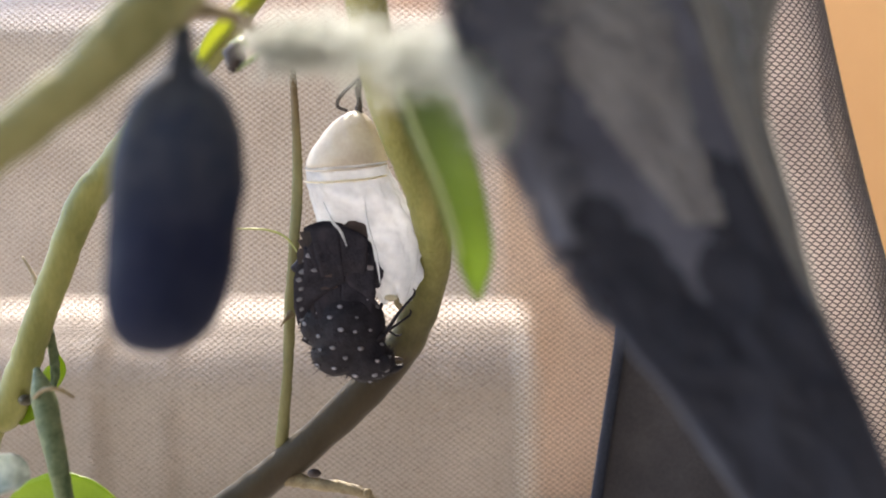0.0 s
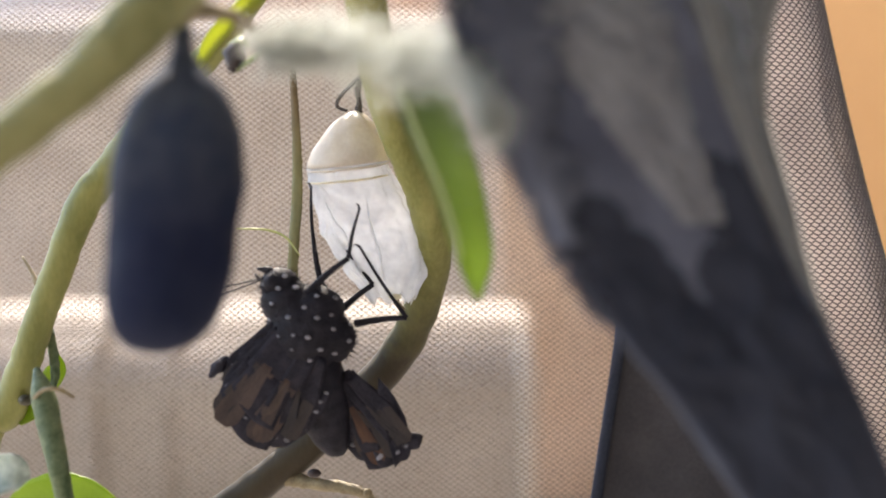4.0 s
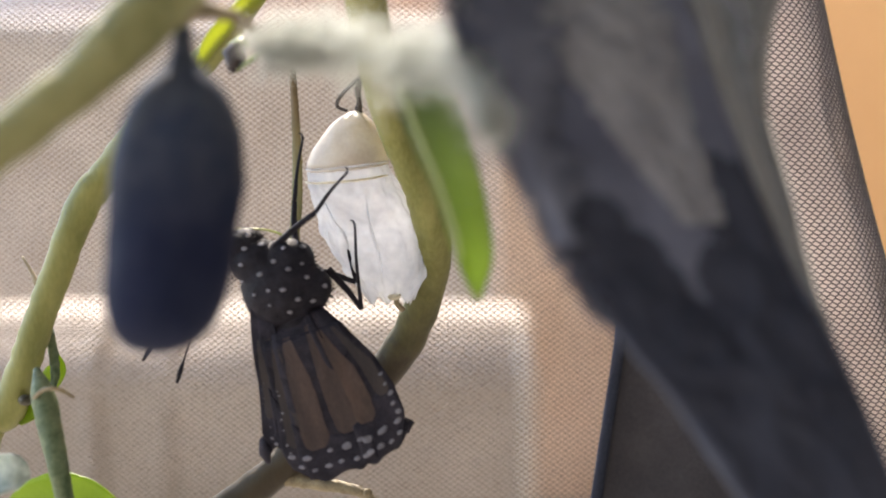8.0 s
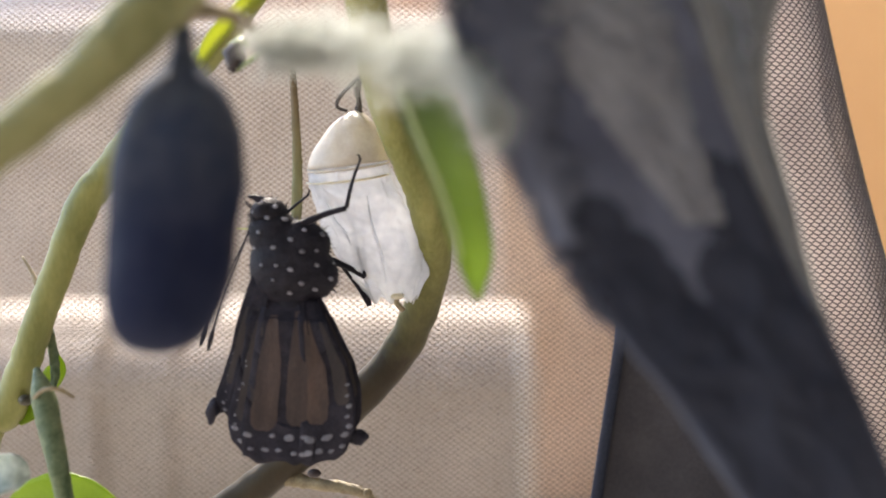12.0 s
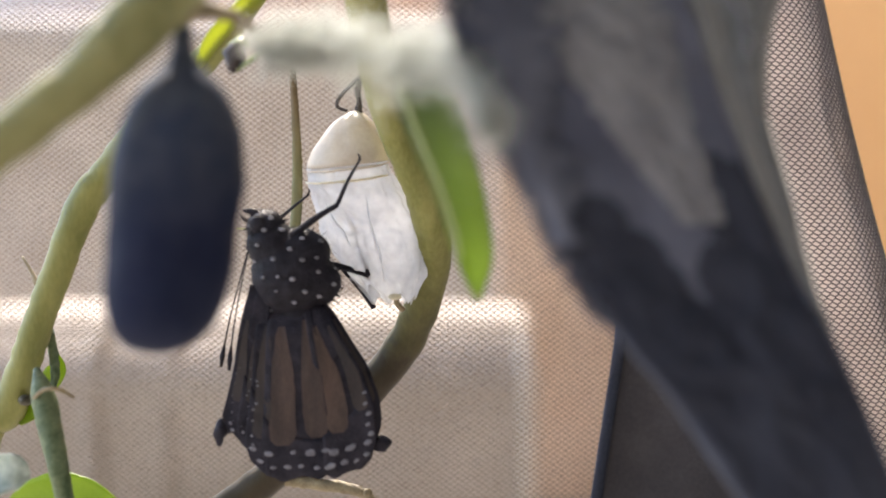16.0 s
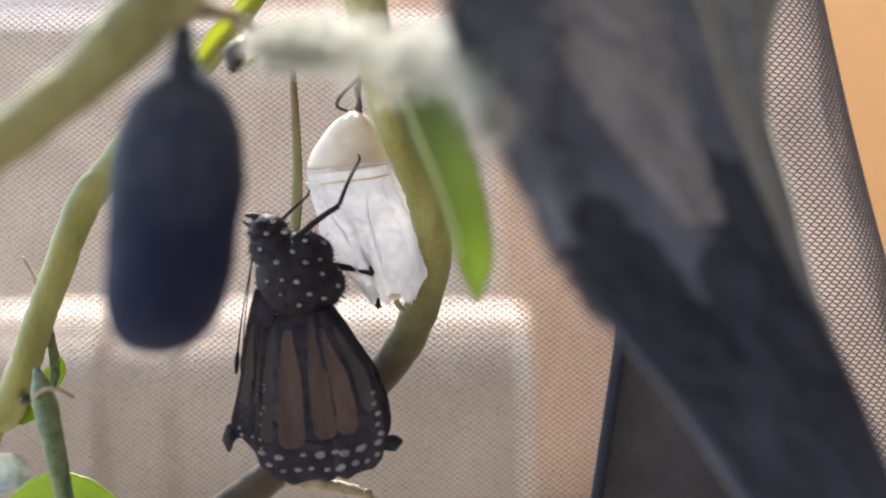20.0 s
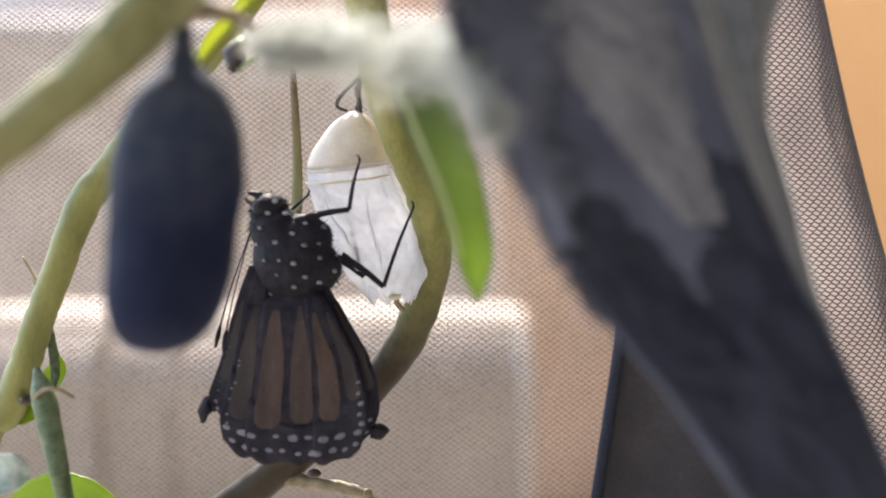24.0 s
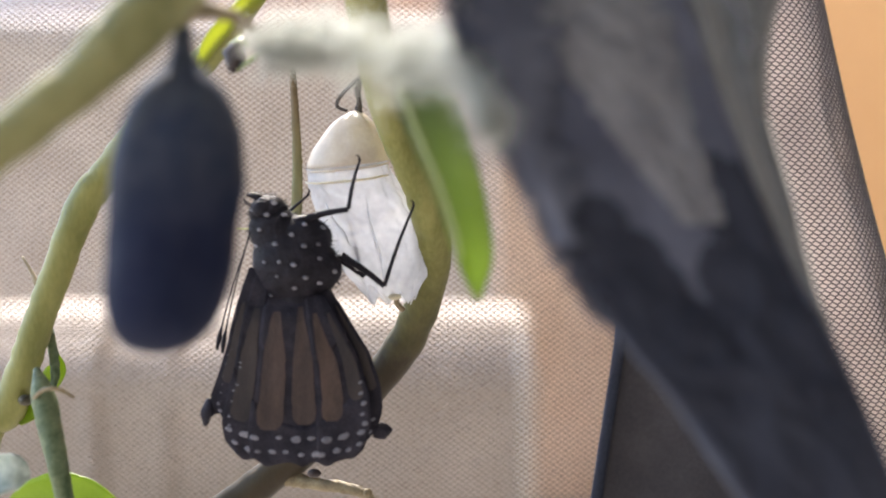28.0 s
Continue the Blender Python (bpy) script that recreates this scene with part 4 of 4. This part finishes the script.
BODY = [
    (0, (-10.2, 0, -8.8), 176), (0.3, (-9.95, 0, -9.5), 172), (0.5, (-9.6, 0, -10.6), 168), (0.9, (-7.95, -1.2, -12.1), 155),
    (1.1, (-8.4, -2, -12.6), 146), (1.3, (-8.35, -2.6, -12.95), 142), (1.5, (-8.45, -3.2, -13.3), 138), (1.7, (-8.9, -5, -12.65), 128),
    (2.0, (-9.36, -5, -11.79), 120), (2.3, (-11.32, -5, -13.12), 108), (2.5, (-12.94, -5, -10.46), 70), (2.7, (-13.81, -5, -8.61), 6), (3.0, (-14.39, -5, -8.03), 0),
    (3.5, (-13.23, -5, -9.19), -2), (5.5, (-17.22, -5, -3.87), -8), (5.8, (-16.41, -5, -4.1), -12), (6.0, (-15.6, -5, -4.91), -18), (6.3, (-16.52, -5, -4.56), -16),
    (6.6, (-15.95, -5, -3.52), -6), (7.0, (-16, -5, -5.14), -14), (7.2, (-14.96, -5, -3.7), -8), (7.5, (-16.06, -5, -4.33), -4), (7.7, (-15.83, -5, -4.33), -5),
    (8.0, (-16.41, -5, -3.7), -16), (8.3, (-16.41, -5, -4.56), -11), (8.7, (-16.24, -5, -2.14), -6), (9.0, (-15.95, -5, -2.14), -6), (9.5, (-15.14, -5, -1.21), 4),
    (10.0, (-16.12, -5, -1.68), -3), (11.0, (-15.25, -5, -2.37), -1), (12.0, (-15.54, -5, -1.56), 3), (12.5, (-15.54, -5, -2.37), -3), (14.5, (-15.14, -5, -2.37), 3),
    (15.0, (-15.2, -5, -2.25), -1), (15.5, (-15.25, -5, -2.25), -2), (16.0, (-15.37, -5, -2.54), -3), (17.0, (-15.25, -5, -2.72), -3), (18.5, (-15.08, -5, -2.83), -4), (20.0, (-14.96, -5, -2.83), -5),
    (21.0, (-15.6, -5, -3.52), -5), (21.5, (-14.79, -5, -1.21), 2), (23.5, (-15.25, -5, -0.98), 0), (25.0, (-15.25, -5, -0.98), 0), (28.0, (-15.25, -5, -1.1), -1)]

# wings: seconds, how far spread (0 folded, 1 open), turn of the near pair, turn of the far pair, how far each pair is drawn up over the body, how tightly each is bunched
WINGS = [(0, 0.0, 2, -2, -1.2, -1.0, 0.75, 0.75), (0.5, 0.0, 4, 0, -1, -1, 0.75, 0.8), (0.9, 0.0, 18, 8, 0, 0, 0.75, 0.9), (1.1, 0.0, 18, 2, 0, -1, 0.7, 0.8), (1.5, 0.0, 26, -4, 0, -2, 0.75, 0.8), (1.7, 0.05, 18, -10, -2, -2.5, 0.7, 0.7),
         (2.0, 0.05, 27, 14, -1.5, -1, 1.0, 0.9), (2.3, 0.1, 44, 4, -2, -3, 1.0, 0.9), (2.5, 0.1, 94, 5, -1.5, -4, 0.85, 1.1), (2.7, 0.1, 76, -34, -1, -4, 0.9, 1.0),
         (3.0, 0.1, 54, -20, 0.2, -7.5, 0.85, 1.0), (3.5, 0.1, 52, -30, 0.6, -7.5, 0.85, 1.0), (4.5, 0.6, 22, -14, -0.5, -1.5, 0.3, 0.5), (5.5, 0.82, -2, -3, 0, 0, 0.5, 0.5), (6.0, 0.9, 2, 0, 0, 0, 0.5, 0.5), (7.0, 0.9, -2, 0, 0, 0, 0.35, 0.4), (7.2, 1, -8, 10, 1.5, 1, 0.6, 0.2), (7.5, 1, -10, 17, 2, 2, 1.15, 0.3), (7.7, 1, -9, 15, 2, 2, 1.0, 0.3),
         (8.0, 0.95, -4, 0, 0, 0, 0.33, 0.25), (9.0, 0.95, -1, 0, 0, 0, 0.35, 0.3), (12.5, 0.95, 0, 0, 0, 0, 0.35, 0.3), (14.5, 1, 2, 0, 0, 0, 0.15, 0.15), (14.8, 1, -3, 8, 0.6, 0.5, 0.25, 0.1), (15.5, 1, -3, 7, 0.5, 0.5, 0.25, 0.1), (16.0, 1, -1, 0, 0, 0, 0.3, 0.2), (21.2, 1, -1, 0, 0, 0, 0.25, 0.15), (21.5, 1, 1, 0, 0, 0, 0.1, 0.05), (28.0, 1, 1, 0, 0, 0, 0.05, 0)]

# feet of the four legs, seconds by seconds
FEET = [
    [(0, (-2.9, -2, -4.67)), (1.1, (-4.05, -3, 1.23)), (1.5, (-5.59, -4, 2.97)), (2.0, (-2.97, -4, 0.64)), (2.5, (-8.32, -5, 6.7)), (2.7, (-13.04, -4, 0.06)), (3.0, (-13.04, -4, 0.06)), (3.5, (-8.62, -4, 4.83)), (5.5, (-5.71, -4, -0.23)), (6.0, (-4.8, -5, 1.1)), (6.3, (-4.85, -5, 1.21)), (6.6, (-8.03, -5, 8.15)), (7.0, (-8.32, -5, 9.13)), (28, (-8.38, -5, 9.07))],
    [(0, (-4.97, -2, -9.4)), (1.5, (-6.93, -4, -2.27)), (2.0, (-5.47, -4, -3.44)), (2.5, (-10.71, -4, -2.27)), (2.7, (-14.31, -3, 7.1)), (3.0, (-14.2, -3, 6.98)), (3.5, (-13.61, -3, 9.56)), (5.5, (-14.61, -3, 7.22)), (6.0, (-14.31, -3, 5.63)), (6.6, (-14.9, -3, 6.51)), (7.0, (-15.02, -3, 3.58)), (7.5, (-15.08, -3, 9.91)), (8.0, (-14.49, -3, 13.2)), (8.3, (-14.49, -3, 12.97)), (8.7, (-13.96, -3, 5.69)), (28, (-13.96, -3, 5.69))],
    [(0, (-3.49, -2, -7.03)), (1.1, (-4.63, -3, -2.29)), (1.5, (-5.47, -4, -0.52)), (2.0, (-2.27, -4, 0.06)), (2.5, (-4.6, -4, -0.52)), (3.0, (-4.31, -4, -0.52)), (3.5, (-8.38, -4, 0.06)), (5.5, (-8.97, -4, 1.22)), (6.0, (-8.09, -4, 1.8)), (6.6, (-8.68, -4, 2.1)), (8.0, (-9.08, -4, 2.68)), (9.0, (-8.5, -4, 3.09)), (11, (-8.56, -4, 2.85)), (17, (-8.38, -4, 2.5)), (20, (-8.33, -4, 2.5)), (21.5, (-7.51, -4, 2.68)), (23.5, (-2.97, -4, 4.42)), (28, (-2.97, -4, 4.54))],
    [(0, (-3.84, 0, -2.34)), (1.5, (-6.19, -1, -1.73)), (2.5, (-7.98, -1, -2.32)), (3.5, (-11.04, 0, 1.26)), (5.5, (-11.04, 0, 2.46)), (11, (-9.61, 1, 3.38)), (28, (-9.91, 1, 3.38))]]

# antennae: seconds, direction of each (degrees from straight down, clockwise)
ANTENNA = [(0, 158, 153), (0.9, 156, 150), (1.0, 152, 148), (1.1, 258, 262), (1.5, 268, 262), (1.7, 275, 290), (2.0, 320, 312), (2.5, 315, 438), (2.7, 410, 430), (3.0, 415, 422), (3.5, 440, 430), (5.5, 388, 396), (6.0, 384, 390), (6.6, 390, 400),
           (7.0, 362, 376), (8.0, 378, 394), (9.0, 370, 374), (11, 368, 372), (12, 376, 380), (14.5, 374, 378), (17, 362, 366), (21, 362, 365), (23.5, 370, 374), (28, 370, 373)]
HEAD = [(0, -30), (0.9, -20), (1.5, 0), (1.7, 30), (2.0, 72), (2.3, 60), (2.7, 8), (3.5, 0), (28, 0)]


DEEP = 4.4


def value(rows, t):
    """Rows of numbers or vectors, straight from row to row."""
    for a, b in zip(rows, rows[1:]):
        if t <= b[0]:
            f = max(0.0, (t - a[0]) / (b[0] - a[0]))
            f = f * f * (3 - 2 * f)
            return [Vector(x).lerp(Vector(y), f) if isinstance(x, tuple) else x + (y - x) * f for x, y in zip(a[1:], b[1:])]
    return [Vector(x) if isinstance(x, tuple) else x for x in rows[-1][1:]]


def motions():
    walk(fly, [(t, swing(p, a)) for t, p, a in BODY])
    times = sorted({r[0] for r in BODY})
    fine = sorted(set(times) | {r[0] for r in WINGS} | {4.0, 4.5, 5.0, 13.2, 13.8, 22.2, 22.8} | {r[0] for f in FEET for r in f})
    # head tucked at first, raised once the animal is out
    walk(head, [(t, swing((0, 0, 3.2), a)) for t, a in HEAD])
    walk(abdomen, [(t, swing((x, 0.6, -3.0 + z), a)) for t, a, x, z in ((0, 0, 0, 3.5), (0.5, 0, 0, 1.2), (0.9, 3, 1.0, 0), (1.0, 3, 1.0, 0), (1.05, -45, 2.5, 0), (1.1, -98, 5.0, 0.4), (1.5, -75, 3.6, -0.4), (2.0, -61, 3.2, 0.3), (2.3, -66, 3.2, 1.6), (2.5, 3, 1.5, 3.5), (2.7, 2, 0, 2), (3.5, -4, 0, 2.5), (5.5, -2, 0, 2), (28, -2, 0, 2))])
    for q, o, m, side, mid, h, length, own in PANELS:
        rows, slide, edge, tuck = [], [], [], []
        for t, s, near, far, dn, df, bn, bf in WINGS:
            bunch = bf if side else bn
            if bunch < 0.6:  # a nearly open wing folds most along its leading edge
                bunch *= (0.2 if bunch < 0.32 else 0.7) if mid < -8.5 else 1.15 if mid < -1 else 0.5
            turn = (far if side else near) + mid * bunch
            drawn = df if side else dn
            w = radians(turn)
            step = Vector((math.cos(w), 0, -math.sin(w))) * (mid * -0.25 * bunch)
            rows.append((t, swing(h + step + Vector((math.sin(w), 0, math.cos(w))) * drawn, turn)))
            w = radians(mid)
            d = -(1 - s) * length
            hide = 0.5 * max(0, 1 - s / 0.08)
            slide.append((t, pose(d * 0.32 * math.sin(w) * MM, ((1 - s) * 0.1 + hide) * MM, -d * 0.32 * math.cos(w) * MM)))
            edge.append((t, pose(d * 0.6 * math.sin(w) * MM, (1 - s) * 0.34 * MM, -d * 0.6 * math.cos(w) * MM)))
            tuck.append((t, pose(d * 0.05 * math.sin(w) * MM, hide * MM, -d * 0.05 * math.cos(w) * MM)))
        walk(q, rows)
        for c in o:
            walk(c, slide)
        walk(m, edge)
        for c in own:
            walk(c, tuck)
    for (up, lo, hip, l1, l2, bend), feet in zip(LEGS, FEET):
        r1, r2 = [], []
        a1 = a2 = 0.0
        for t in fine:
            p, a = value(BODY, t)
            m = swing(p, a)
            foot = (m.inverted() @ (value(feet, t)[0] * MM)) / MM
            dx, dz = foot.x - hip.x, foot.z - hip.z
            dist = min(max(math.hypot(dx, dz), abs(l1 - l2) + 0.3), l1 + l2 - 0.05)
            aim = math.atan2(-dx, -dz)  # turn that brings straight down onto the foot
            k1 = math.acos((l1 * l1 + dist * dist - l2 * l2) / (2 * l1 * dist))
            k2 = math.acos((l1 * l1 + l2 * l2 - dist * dist) / (2 * l1 * l2))
            b1, b2 = math.degrees(aim + bend * k1), math.degrees(-bend * (math.pi - k2))
            while r1 and b1 - a1 > 180:
                b1 -= 360
            while r1 and b1 - a1 < -180:
                b1 += 360
            if r1 and abs(b1 - a1) > 85:
                tm = (r1[-1][0] + t) / 2
                r1.append((tm, swing(hip, (a1 + b1) / 2)))
                r2.append((tm, swing((0, 0, -l1), (a2 + b2) / 2)))
            a1, a2 = b1, b2
            # one middle leg reaches into the shell until it is freed
            r1.append((t, swing(hip + Vector((0, DEEP if l2 > 8 and 8.2 < t < 21.3 else 0, 0)), b1)))
            r2.append((t, swing((0, 0, -l1), b2)))
        walk(up, r1)
        walk(lo, r2)
    for k, f in enumerate(FEELERS):
        rows = []
        for t in sorted({q[0] for q in ANTENNA} | {q[0] for q in BODY} | {0.95, 1.0, 1.03, 1.06, 2.1, 2.2, 2.4, 2.55, 2.6, 2.65}):
            want = value(ANTENNA, t)[k]
            p, a = value(BODY, t)
            hd = value(HEAD, t)[0]
            root = Vector((0, 0, 3.2)) + Matrix.Rotation(radians(hd), 3, "Y") @ Vector((-3.4, -1.0 + 1.4 * k, 2.6))
            rows.append((t, swing(root, want - a)))
        walk(f, rows)
    # the shell swings as it is pulled
    P0 = SH
    walk(shell, [(t, swing(P0, a)) for t, a in ((0, 0), (0.6, 1.5), (1.1, 4), (1.5, 5), (1.7, 3.5), (2.0, -0.6), (2.3, 0), (2.5, 1), (3.0, -0.5), (5.5, -1.5), (8.0, -1), (11, -2), (17, -1.2), (28, -1.2))])


motions()
